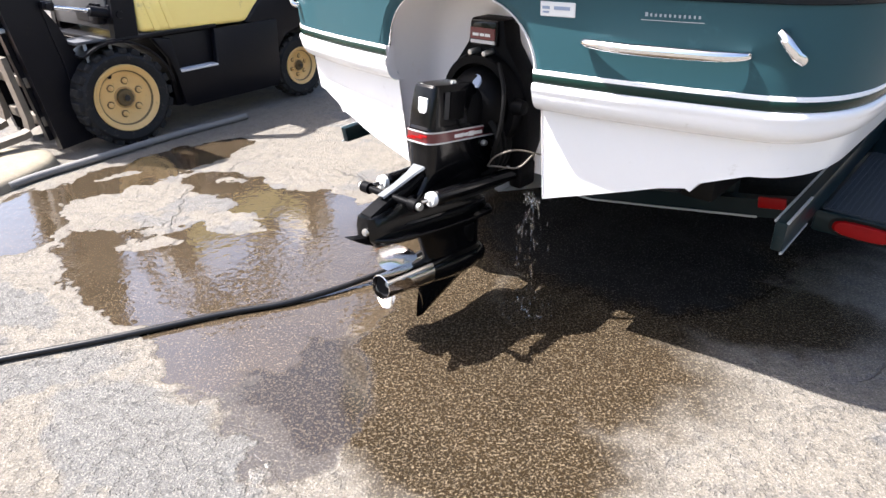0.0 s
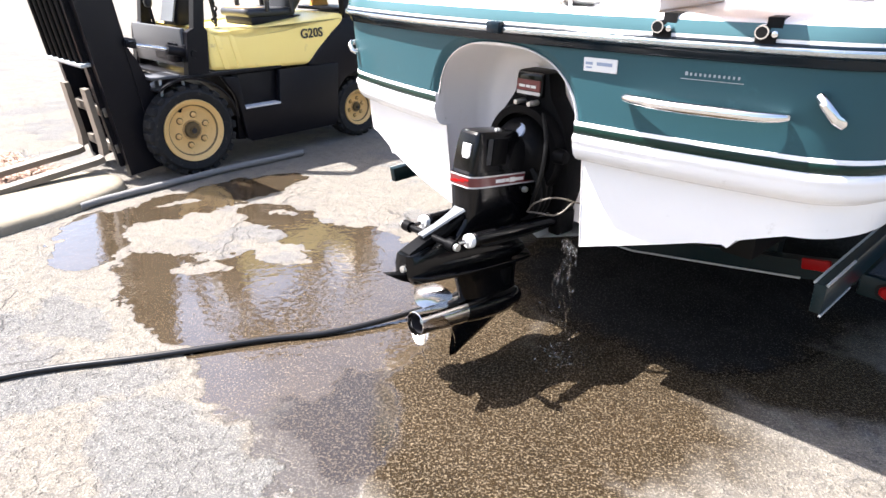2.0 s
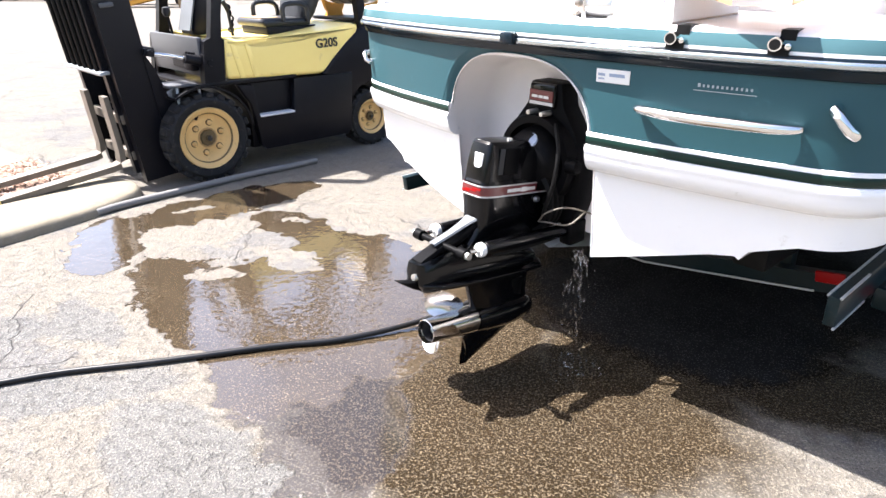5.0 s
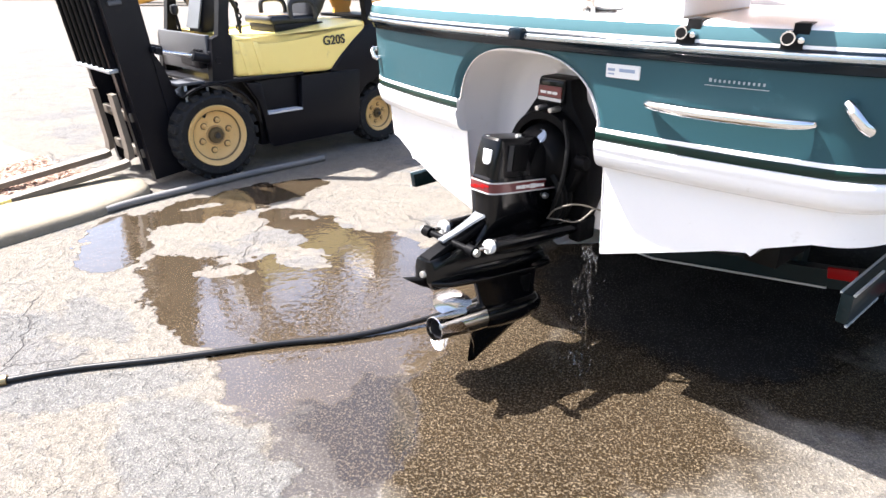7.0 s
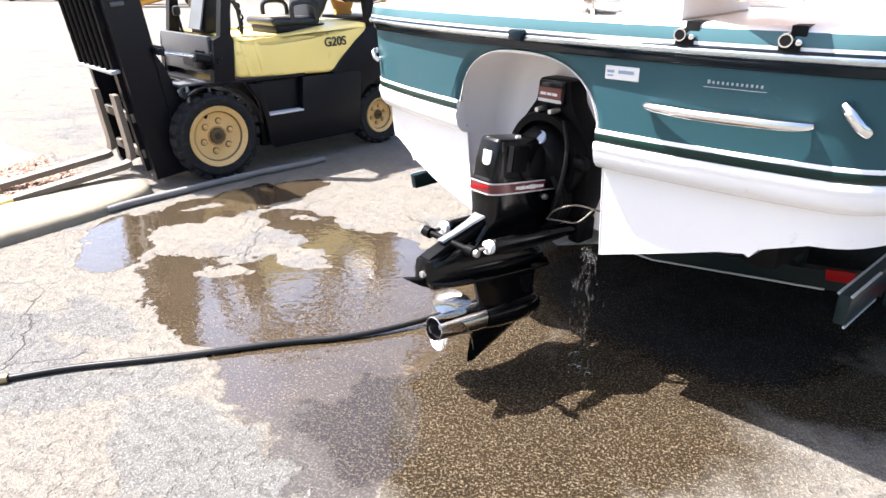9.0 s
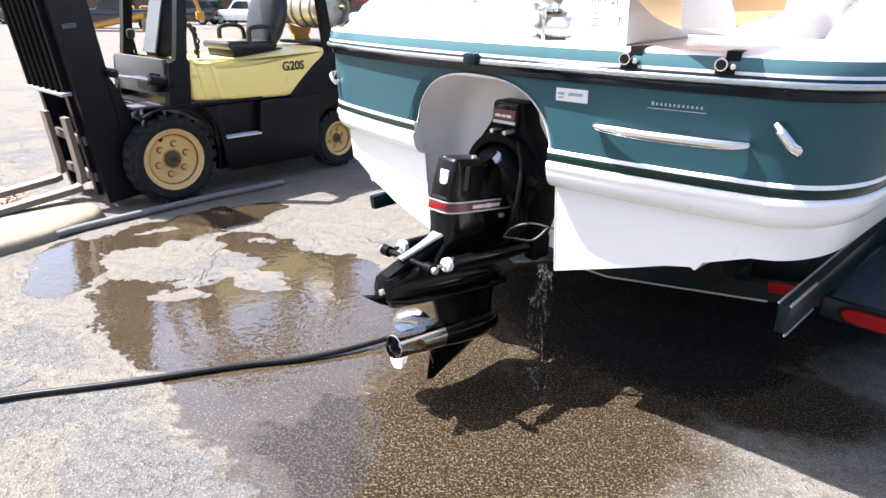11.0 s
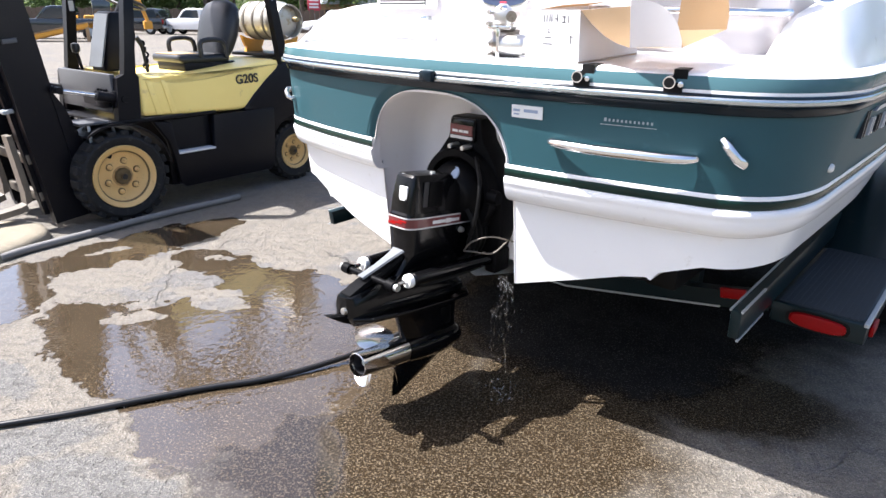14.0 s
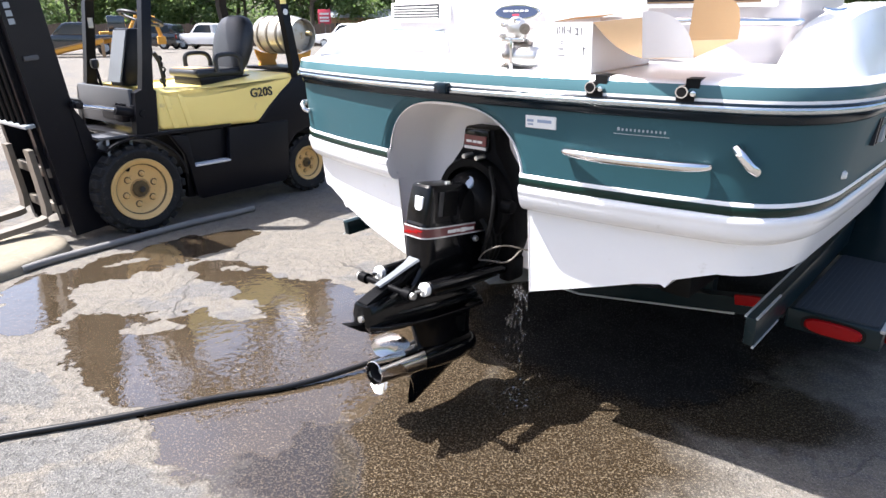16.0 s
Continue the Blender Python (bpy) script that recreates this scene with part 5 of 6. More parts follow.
part("console_badge", turned(lathe([(0.0, -0.006), (0.022, -0.004), (0.024, 0.0)], 16, "y"), pose(0.36, 0.418, 1.24)), "decal_silver", col)
wheel_m = pose(0.45, 0.54, 1.595, 0, 20, 0)
ring = [(0.160 * math.cos(a), 0.160 * math.sin(a), 0) for a in (2 * math.pi * k / 32 for k in range(33))]
sw = part("steering_wheel", turned(tube(ring, 0.014, 10, False), wheel_m), "vinyl", lift, "black steering wheel")
for k in range(3):
    a = 2 * math.pi * k / 3
    part("spoke", turned(tube([(0, 0, -0.03), (0.155 * math.cos(a), 0.155 * math.sin(a), 0)], 0.011, 8), wheel_m), "vinyl", sw)
part("column", tube([(0.37, 0.54, 1.45), (0.44, 0.54, 1.58)], 0.03, 12), "fl_black", sw)
for y in (0.74,):
    lv = part("lever", tube([(0.14, y, 1.06), (0.12, y, 1.22)], 0.012, 8), "fl_black", lift)
    part("lever_knob", turned(lathe([(0.0, -0.04), (0.026, -0.03), (0.034, 0.0), (0.028, 0.035), (0.0, 0.045)], 14), pose(0.115, y, 1.245)), "vinyl", lv)
for k in range(5):
    part("chain_link", turned(lathe([(0.016, -0.008), (0.026, -0.008), (0.026, 0.008), (0.016, 0.008)], 12, "x" if k % 2 else "y", caps=False), pose(0.55 + 0.012 * math.sin(k), 0.52, 1.10 + 0.045 * k)), "fl_black", lift)
part("brake_handle", tube(spline([(0.56, 0.52, 1.05), (0.55, 0.52, 1.16), (0.535, 0.52, 1.27), (0.50, 0.52, 1.33)], 5), [0.014] * 10 + [0.02] * 6, 8), "vinyl", lift)
seat = part("seat_cushion", box(0.76, 1.24, 0.34, 0.82, 1.115, 1.185, 0.03, 3), "vinyl", lift, "black vinyl seat")
part("seat_panel", box(0.775, 0.98, 0.40, 0.76, 1.18, 1.191, 0.005), "cardboard", seat, "worn tan seat insert")
rows = []
for z, x, w, t in ((1.14, 1.22, 0.19, 0.075), (1.22, 1.25, 0.235, 0.09), (1.34, 1.29, 0.260, 0.10), (1.46, 1.32, 0.260, 0.095), (1.55, 1.345, 0.235, 0.08), (1.60, 1.355, 0.185, 0.055), (1.628, 1.36, 0.09, 0.02)):
    rows.append([(x + b, 0.58 + a, z) for a, b in rounded(w, t, 28, 2.6)])
part("seat_back", grid(rows, True, True), "vinyl", seat, "rounded black seat back")
for y in (0.33, 0.83):
    part("armrest", tube(spline([(1.20, y, 1.15), (1.19, y, 1.26), (1.13, y, 1.30), (1.00, y, 1.30), (0.95, y, 1.27), (0.95, y, 1.16)], 5), 0.02, 10), "vinyl", seat)
part("seat_base", box(0.80, 1.30, 0.36, 0.80, 1.05, 1.12, 0.01), "fl_black", seat)

# gas tank across the counterweight
tank = part("gas_tank", turned(lathe([(0.0, -0.40), (0.06, -0.40), (0.12, -0.375), (0.15, -0.31), (0.155, -0.24), (0.155, 0.24), (0.15, 0.31), (0.12, 0.375), (0.0, 0.40)], 32, "y"), pose(1.88, 0.62, 1.455) @ Matrix.Diagonal((1.14, 0.74, 1.14, 1))), "tank", lift, "dull aluminium gas tank")
for y in (-0.20, 0.0, 0.20):
    part("tank_strap", turned(lathe([(0.156, y - 0.018), (0.160, y - 0.018), (0.160, y + 0.018), (0.156, y + 0.018)], 32, "y", caps=False), pose(1.88, 0.62, 1.455) @ Matrix.Diagonal((1.14, 0.74, 1.14, 1))), "fork_steel", tank)
part("tank_collar", turned(lathe([(0.125, -0.47), (0.132, -0.47), (0.132, -0.35), (0.125, -0.35)], 28, "y", caps=False), pose(1.88, 0.62, 1.455) @ Matrix.Diagonal((1.14, 0.74, 1.14, 1))), "tank", tank)
part("tank_valve", turned(lathe([(0.0, -0.46), (0.02, -0.455), (0.024, -0.40)], 10, "y"), pose(1.88, 0.62, 1.47)), "brass", tank)
part("tank_cradle", box(1.70, 2.06, 0.24, 1.0, 1.13, 1.16, 0.006), "fl_black", lift)
for y in (0.36, 0.88):
    part("cradle_saddle", prism([(1.78, 1.16), (1.98, 1.16), (1.96, 1.225), (1.80, 1.225)], "y", y - 0.02, y + 0.02), "orange", lift, "orange tank saddle")
    part("tank_rest", prism([(1.78, 1.21), (1.98, 1.21), (2.02, 1.315), (1.95, 1.288), (1.88, 1.278), (1.81, 1.288), (1.74, 1.315)], "y", y - 0.018, y + 0.018), "orange", lift, "orange saddle under the tank")
part("rear_grille", box(1.66, 2.08, 0.30, 0.94, 1.07, 1.11, 0.01), "fl_black", lift)

# mast leaning slightly forward, with carriage and forks
MAST = pose(-0.245, 0, 0.08, 0, -6.3, 0)


def on_mast(bm):
    return turned(bm, MAST)


for y0, y1 in ((0.17, 0.25), (0.90, 0.98)):
    ch = part("mast_channel", on_mast(prism([(-0.23, y0), (0.02, y0), (0.02, y1), (-0.01, y1), (-0.01, y0 + 0.025 if y0 < 0.5 else y0 + 0.055), (-0.20, y0 + 0.025 if y0 < 0.5 else y0 + 0.055), (-0.20, y1), (-0.23, y1)], "z", 0.0, 1.82)), "fl_black", lift, "black outer mast channel")
    yi = y1 + 0.012 if y0 < 0.5 else y0 - 0.072
    part("inner_channel", on_mast(prism([(-0.26, yi), (-0.04, yi), (-0.04, yi + 0.06), (-0.06, yi + 0.06), (-0.06, yi + 0.02), (-0.24, yi + 0.02), (-0.24, yi + 0.06), (-0.26, yi + 0.06)], "z", 0.06, 1.79)), "fl_black", ch)
for z in (0.02, 1.73):
    part("mast_tie", on_mast(box(-0.03, 0.03, 0.2, 0.95, z, z + 0.09, 0.006)), "fl_black", lift)
part("mast_lower_tie", on_mast(box(-0.305, -0.235, 0.22, 1.0, 0.815, 0.84, 0.004)), "panel_light", lift, "bright worn bottom edge of the inner mast")
part("mast_panel", on_mast(box(-0.275, -0.255, 0.26, 0.99, 0.84, 1.79, 0.003)), "fl_black", lift)
for k in range(6):
    y = 0.32 + 0.125 * k
    part("mast_rib", on_mast(tube([(-0.285, y, 0.84), (-0.285, y, 1.78)], 0.016, 8)), "black_rubber", lift)
for y in (0.36, 0.80):
    cyl = part("lift_cylinder", on_mast(tube([(-0.09, y, 0.03), (-0.09, y, 1.4)], 0.035, 16)), "fl_black", lift)
    part("lift_rod", on_mast(tube([(-0.09, y, 1.4), (-0.09, y, 1.76)], 0.022, 12)), "chrome", cyl)
part("side_gusset", on_mast(prism([(0.0, 0.0), (0.06, 0.0), (0.13, 0.25), (0.11, 0.55), (0.06, 0.80), (0.0, 0.95)], "y", 0.16, 0.20)), "fl_black", lift)
for k in range(6):
    z = 1.76 - 0.050 * k
    part("mast_letter", on_mast(box(-0.203, -0.167, 0.166, 0.169, z - 0.018, z + 0.018, 0.0)), "panel_light", lift)
part("hose_bracket", on_mast(box(-0.19, -0.10, 0.145, 0.17, 1.26, 1.29, 0.004)), "fl_grey", lift)
for z in (0.16, 0.44):
    part("carriage_bar", on_mast(box(-0.255, -0.215, 0.26, 0.96, z, z + 0.075, 0.008)), "fork_steel", lift, "worn carriage bar")
for y in (0.30, 0.575, 0.86):
    part("carriage_post", on_mast(box(-0.22, -0.18, y - 0.03, y + 0.03, 0.12, 0.56, 0.004)), "fl_black", lift)
for y in (0.33, 0.76):
    rows = []
    for x, z, t in ((-0.30, 0.66, 0.018), (-0.31, 0.25, 0.02), (-0.32, 0.18, 0.022), (-0.34, 0.145, 0.022), (-0.385, 0.135, 0.022), (-1.28, 0.125, 0.020)):
        rows.append((x, z, t))
    bm = grid([[(x - (t if z > 0.16 else 0), y - 0.05, z - (0 if z > 0.16 else t)), (x + (t if z > 0.16 else 0), y - 0.05, z + (0 if z > 0.16 else t)), (x + (t if z > 0.16 else 0), y + 0.05, z + (0 if z > 0.16 else t)), (x - (t if z > 0.16 else 0), y + 0.05, z - (0 if z > 0.16 else t))] for x, z, t in rows], True, True)
    fk = part("fork", on_mast(bm), "fork_steel", lift, "worn steel fork with a yellow tip")
    part("fork_tip", on_mast(grid([[(x, y - w, 0.125 - t), (x, y - w, 0.125 + t), (x, y + w, 0.125 + t), (x, y + w, 0.125 - t)] for x, t, w in ((-1.16, 0.0225, 0.053), (-1.68, 0.013, 0.05), (-1.74, 0.006, 0.035))], True, True)), "yellow", fk)
for y in (0.13, 1.02):
    tc = part("tilt_cylinder", tube([(-0.06, y, 0.945), (0.12, y, 0.90)], 0.038, 14), "fl_black", lift)
    part("tilt_rod", tube([(-0.31, y, 1.00), (-0.05, y, 0.945)], 0.016, 12), "chrome", tc)
    part("tilt_clevis", turned(box(-0.03, 0.045, -0.022, 0.022, -0.026, 0.026, 0.008), pose(-0.32, y, 1.005, 0, 14, 0)), "fl_black", tc)
    part("tilt_mount", box(0.06, 0.16, y - 0.04, y + 0.04, 0.75, 0.97, 0.012), "fl_black", tc)
vb = part("valve_block", box(0.0, 0.075, 0.16, 0.30, 0.84, 0.96, 0.012), "fl_black", lift, "black hydraulic valve block")
for k in range(3):
    part("valve_cap", lathe([(0.0, 0.02), (0.016, 0.018), (0.018, 0.0)], 12, "z", (0.035, 0.18 + 0.05 * k, 0.96)), "fl_black", vb)
part("pivot_pin", lathe([(0.0, 0.055), (0.024, 0.055), (0.026, 0.06), (0.026, 0.20)], 14, "y", (0.115, 0, 0.905)), "fl_black", lift)
part("pivot_pin", lathe([(0.0, 0.075), (0.020, 0.075), (0.022, 0.08), (0.022, 0.20)], 14, "y", (-0.32, 0, 1.005)), "fl_black", lift)
part("mud_plate", box(-0.24, -0.02, 0.06, 0.30, 0.745, 0.765, 0.004), "fl_grey", lift)
for x in (-0.17, 0.0):
    part("support_rod", tube([(x, 0.08, 0.62), (x, 0.08, 0.75)], 0.012, 8), "panel_light", lift)

# ---- kerb and planting bed ----
KERB = spline([(-3.70, 0.6, 0), (-3.58, 1.7, 0), (-3.45, 2.45, 0), (-3.29, 2.92, 0), (-3.18, 3.22, 0), (-3.14, 3.50, 0), (-3.15, 3.80, 0)], 10)


def kerb():
    """A wide low kerb, flat on top, that ends in a rounded nose."""
    rows = []
    for i, p in enumerate(KERB):
        d = (KERB[min(i + 1, len(KERB) - 1)] - KERB[max(i - 1, 0)]).normalized()
        n = Vector((d.y, -d.x, 0))
        left = (KERB[-1] - p).length
        k = math.sqrt(max(0.0004, 1 - max(0.0, 1 - left / 0.30) ** 2))
        w, top = 0.33 * k, 0.35 + 0.65 * min(1.0, left / 0.05)
        rows.append([p + n * a * w + Vector((0, 0, z * top + (0.004 * noise.noise(Vector((i * 0.5, a * 3, 2))) if z > 0.05 else 0)))
                     for a, z in ((1.02, -0.02), (1.0, 0.03), (0.96, 0.056), (0.88, 0.070), (0.70, 0.080), (0.40, 0.088), (0, 0.092), (-0.40, 0.088), (-0.70, 0.080), (-0.88, 0.068), (-0.97, 0.045), (-1.0, -0.02))])
    return grid(rows, caps=False)


solo("kerb", kerb(), "concrete_curb", Matrix(), "pale rounded concrete kerb of a planting bed", "kerb", kind="structure", sharp=1.3)
rows = []
for p in KERB[:-2]:
    rows.append([(p.x - 0.12 - 0.1 * k, p.y + 0.05 * k * (p.y / 4), 0.022 + 0.014 * noise.noise(Vector((k * 0.9, p.y * 6, 0)))) for k in range(40)])
solo("mulch_bed", grid(rows), "mulch", Matrix(), "planting bed of red-brown mulch behind the kerb", "ground", kind="structure")
rnd = random.Random(11)
vs, fs = [], []
for k in range(2600):
    p = KERB[rnd.randrange(8, len(KERB) - 3)]
    dx = 0.28 + 1.0 * rnd.random() ** 1.4
    c = Vector((p.x - dx, p.y + rnd.uniform(-0.06, 0.06) + 0.05 * dx * 9 * (p.y / 4), 0.036 + rnd.random() * 0.012))
    q = Euler((rnd.uniform(-0.4, 0.4), rnd.uniform(-0.4, 0.4), rnd.uniform(0, 6.3))).to_matrix()
    a, b, h = rnd.uniform(0.012, 0.035), rnd.uniform(0.005, 0.011), 0.004
    o = len(vs)
    vs += [tuple(c + q @ Vector(v)) for v in ((-a, -b, 0), (a, -b * 0.6, 0), (a * 0.9, b, 0), (-a, b * 0.7, 0), (-a * 0.8, 0, h), (a * 0.8, 0, h))]
    fs += [(o, o + 1, o + 5, o + 4), (o + 1, o + 2, o + 5), (o + 2, o + 3, o + 4, o + 5), (o + 3, o, o + 4)]
me = bpy.data.meshes.new("bark_chips")
me.from_pydata(vs, [], fs)
me.materials.append(M["chip"])
tagged(new("bark_chips", me), "loose red-brown bark chips on the planting bed", "mulch", kind="stuff")

# ---- hoses ----
def hose(keys, r):
    return tube(spline(keys, 10), r, 12)


hz = 0.0145
bh = solo("water_hose", hose([(-1.90, 1.415, hz), (-1.68, 1.55, hz), (-1.34, 1.705, hz), (-0.93, 1.915, hz), (-0.66, 2.03, hz), (-0.40, 2.20, hz + 0.01), (-0.18, 2.38, 0.05), (-0.02, 2.52, 0.12)], 0.0130), "hose", Matrix(), "black rubber water hose lying across the wet ground", "hose")
fit_m = look((-1.90, 1.415, hz), (-2.6, 1.0, hz))
part("hose_coupling", turned(lathe([(0.012, 0.0), (0.022, 0.0), (0.022, -0.035), (0.018, -0.04), (0.018, -0.07), (0.024, -0.075), (0.024, -0.11), (0.012, -0.11)], 16), fit_m @ pose(0, 0, 0.02)), "brass", bh, "brass hose coupling")
solo("extension_hose", hose([(-2.6, 0.99, hz), (-2.3, 1.175, hz), (-1.985, 1.365, hz)], 0.013), "hose", Matrix(), "thin dark hose joined by a brass coupling", "hose")
solo("drain_hose", hose([(-2.86, 3.20, 0.026), (-2.78, 3.40, 0.026), (-2.54, 3.82, 0.026), (-2.30, 4.23, 0.026), (-2.02, 4.62, 0.026), (-1.92, 4.78, 0.026)], 0.026), "hose_grey", Matrix(), "dusty grey hose running past the forklift wheel", "hose")

# ---- things on the deck ----
carton = thing("carton", BOAT @ pose(0.497, 0.075, 1.3945, 3.6, 0, -7.75), "opened white carton with cardboard flaps on the boat deck", "box")
W2, D2, HB, T = 0.105, 0.155, 0.155, 0.004
for x0, x1, y0, y1 in ((-W2, W2, -D2, -D2 + T), (-W2, W2, D2 - T, D2), (-W2, -W2 + T, -D2 + T, D2 - T), (W2 - T, W2, -D2 + T, D2 - T)):
    part("wall", box(x0, x1, y0, y1, 0, HB), "card_white", carton)
part("base", box(-W2, W2, -D2, D2, 0.001, 0.006), "cardboard", carton)


def sheet(rows, thick=0.004):
    bm = grid(rows)
    bmesh.ops.solidify(bm, geom=bm.faces[:], thickness=thick)
    return bm


PX, PZ, QX, QZ = W2 + 0.180, HB - 0.100, W2 + 0.338, HB - 0.094
lid = part("lid", sheet([[(W2 + (PX - W2 - 0.02 * (y + D2) / D2 / 2) * t, y, HB + (PZ - HB) * t + 0.034 * t * (y + D2) / D2 / 2 - 0.02 * math.sin(math.pi * t)) for t in (0, 0.25, 0.5, 0.75, 1)] for y in (-D2, -D2 / 2, 0, D2 / 2, D2 - 0.045)]), "cardboard", carton, "brown inner face of the folded-out lid")
part("lid_edge", sheet([[(PX + (QX - PX) * t - 0.02 * (y + D2) / D2 / 2, y, PZ + (QZ - PZ) * t + 0.034 * (y + D2) / D2 / 2) for t in (0, 0.5, 1)] for y in (-D2, 0, D2 - 0.045)]), "cardboard", lid)


def ear(y, full, lean, rise=0.0, back=0.0):
    """A tuck flap with one square and one rounded corner, standing on the lid's edge panel."""
    rows = []
    for i in range(13):
        t = i / 12
        x = PX + (QX - PX) * t - back
        top = 0.128 * max(0.02, 1 - t ** full) ** (1 / full)
        rows.append([(x, y + lean * h * top + 0.01 * math.sin(3 * t), PZ + (QZ - PZ) * t + rise + h * top) for h in (0, 0.35, 0.7, 1)])
    return sheet(rows, 0.003)


part("tuck_flap", ear(-D2, 2.1, -0.10), "card_white", lid, "white curled tuck flap")
part("tuck_flap", ear(D2 - 0.045, 3.4, 0.12, 0.029, 0.017), "cardboard", lid, "upright brown tuck flap")
part("side_flap", sheet([[(-W2 + 0.09 * t, y, HB + 0.012 * t) for t in (0, 0.5, 1)] for y in (-D2 * 0.6, 0, D2)]), "cardboard", carton)
for x, z, w, h in ((-0.034, 0.13, 0.0012, 0.011), (-0.024, 0.132, 0.001, 0.012), (-0.012, 0.132, 0.0012, 0.011), (-0.004, 0.132, 0.001, 0.012), (0.010, 0.13, 0.004, 0.0012), (0.018, 0.132, 0.001, 0.012), (0.044, 0.136, 0.008, 0.0012), (0.044, 0.120, 0.008, 0.0012), (0.046, 0.128, 0.001, 0.01), (0.062, 0.128, 0.001, 0.011),
                   (-0.016, 0.098, 0.005, 0.001), (-0.016, 0.090, 0.006, 0.001), (-0.02, 0.075, 0.014, 0.001), (0.072, 0.07, 0.001, 0.013), (0.078, 0.078, 0.004, 0.001), (-0.02, 0.055, 0.02, 0.001)):
    part("print", box(x - w, x + w, -D2 - 0.0015, -D2, z - h, z + h), "fl_grey", carton)

pump = thing("metal_housing", BOAT @ pose(0.268, -0.035, 1.3885, 3.2, 0, 8) @ Matrix.Scale(1.05, 4), "cast aluminium engine part standing on the deck", "engine part")
part("drum", turned(lathe([(0.0, -0.05), (0.020, -0.05), (0.024, -0.042), (0.036, -0.042), (0.042, -0.034), (0.042, 0.05), (0.0, 0.05)], 24, "x"), pose(-0.012, 0, 0.044, 0, 0, 25)), "pump_metal", pump)
part("drum_bore", turned(lathe([(0.0, -0.052), (0.012, -0.052), (0.013, -0.047)], 14, "x"), pose(-0.012, 0, 0.044, 0, 0, 25)), "decal_black", pump)
part("bracket", box(-0.018, -0.006, -0.048, -0.040, 0.0, 0.10, 0.003), "chrome", pump)
part("bracket", box(-0.050, 0.035, -0.048, -0.042, 0.088, 0.10, 0.003), "chrome", pump)
part("motor", turned(lathe([(0.0, -0.05), (0.026, -0.05), (0.032, -0.042), (0.032, 0.035), (0.026, 0.045), (0.0, 0.045)], 20, "x"), pose(0.03, -0.012, 0.04)), "steel_dull", pump)
part("upper_case", turned(lathe([(0.0, -0.04), (0.030, -0.036), (0.036, -0.02), (0.030, 0.01), (0.038, 0.022), (0.024, 0.042), (0.0, 0.045)], 14, "x"), pose(-0.005, 0, 0.122, 0, 25, 12)), "steel_dull", pump)
part("outlet", turned(lathe([(0.010, -0.045), (0.017, -0.045), (0.018, -0.02), (0.020, 0.02)], 14, "y"), pose(0.03, -0.02, 0.128, 0, 0, 20)), "pump_metal", pump)
part("web", prism([(-0.055, 0.0), (-0.03, 0.0), (-0.02, 0.10), (-0.045, 0.135)], "y", -0.02, 0.02, 0.004), "steel_dull", pump)
for x, z in ((-0.04, 0.14), (0.005, 0.152), (-0.045, 0.105), (0.045, 0.105), (-0.04, 0.012)):
    part("bolt", turned(lathe([(0.0, -0.055), (0.007, -0.055), (0.008, -0.03)], 6, "y"), pose(x, 0, z)), "chrome", pump)

# ---- water dripping below the drive mount ----
rnd = random.Random(4)
bm = bmesh.new()
for k in range(190):
    t = rnd.random()
    z = 0.50 - 0.50 * t ** 1.2
    u, f = 0.21 + 0.085 * t + rnd.gauss(0, 0.03) * (0.4 + 1.4 * t), 0.09 - 0.09 * t + rnd.gauss(0, 0.03) * (0.4 + 1.6 * t)
    r = rnd.uniform(0.0012, 0.0044)
    s = bmesh.ops.create_icosphere(bm, subdivisions=1, radius=r)
    bmesh.ops.transform(bm, matrix=pose(u, f, max(z, 0.01)) @ Matrix.Diagonal((1, 1, rnd.uniform(2, 7), 1)), verts=s["verts"])
for k in range(60):
    s = bmesh.ops.create_icosphere(bm, subdivisions=1, radius=rnd.uniform(0.0015, 0.0045))
    bmesh.ops.transform(bm, matrix=pose(0.295 + rnd.gauss(0, 0.045), 0.0 + rnd.gauss(0, 0.045), 0.008 + abs(rnd.gauss(0, 0.025))), verts=s["verts"])
for k in range(10):
    s = bmesh.ops.create_icosphere(bm, subdivisions=1, radius=0.003)
    bmesh.ops.transform(bm, matrix=pose(rnd.gauss(-0.02, 0.012), -0.47 + rnd.gauss(0, 0.008), 0.02 + 0.014 * k) @ Matrix.Diagonal((1, 1, 3, 1)), verts=s["verts"])
solo("water_drops", bm, "water", BOAT, "falling water drops under the drive mount", "water", kind="stuff")

# ---- yard beyond ----
def wheel_at(parent, x, y, r):
    t = part("wheel", turned(lathe([(0.0, -0.11), (r * 0.9, -0.11), (r, -0.08), (r, 0.08), (r * 0.9, 0.11), (0.0, 0.11)], 20, "y"), pose(x, y, r)), "tyre", parent)
    for s in (-1, 1):
        part("rim", turned(lathe([(0.0, s * 0.118), (r * 0.55, s * 0.116), (r * 0.6, s * 0.108)], 16, "y"), pose(x, y, r)), "panel_light", t)


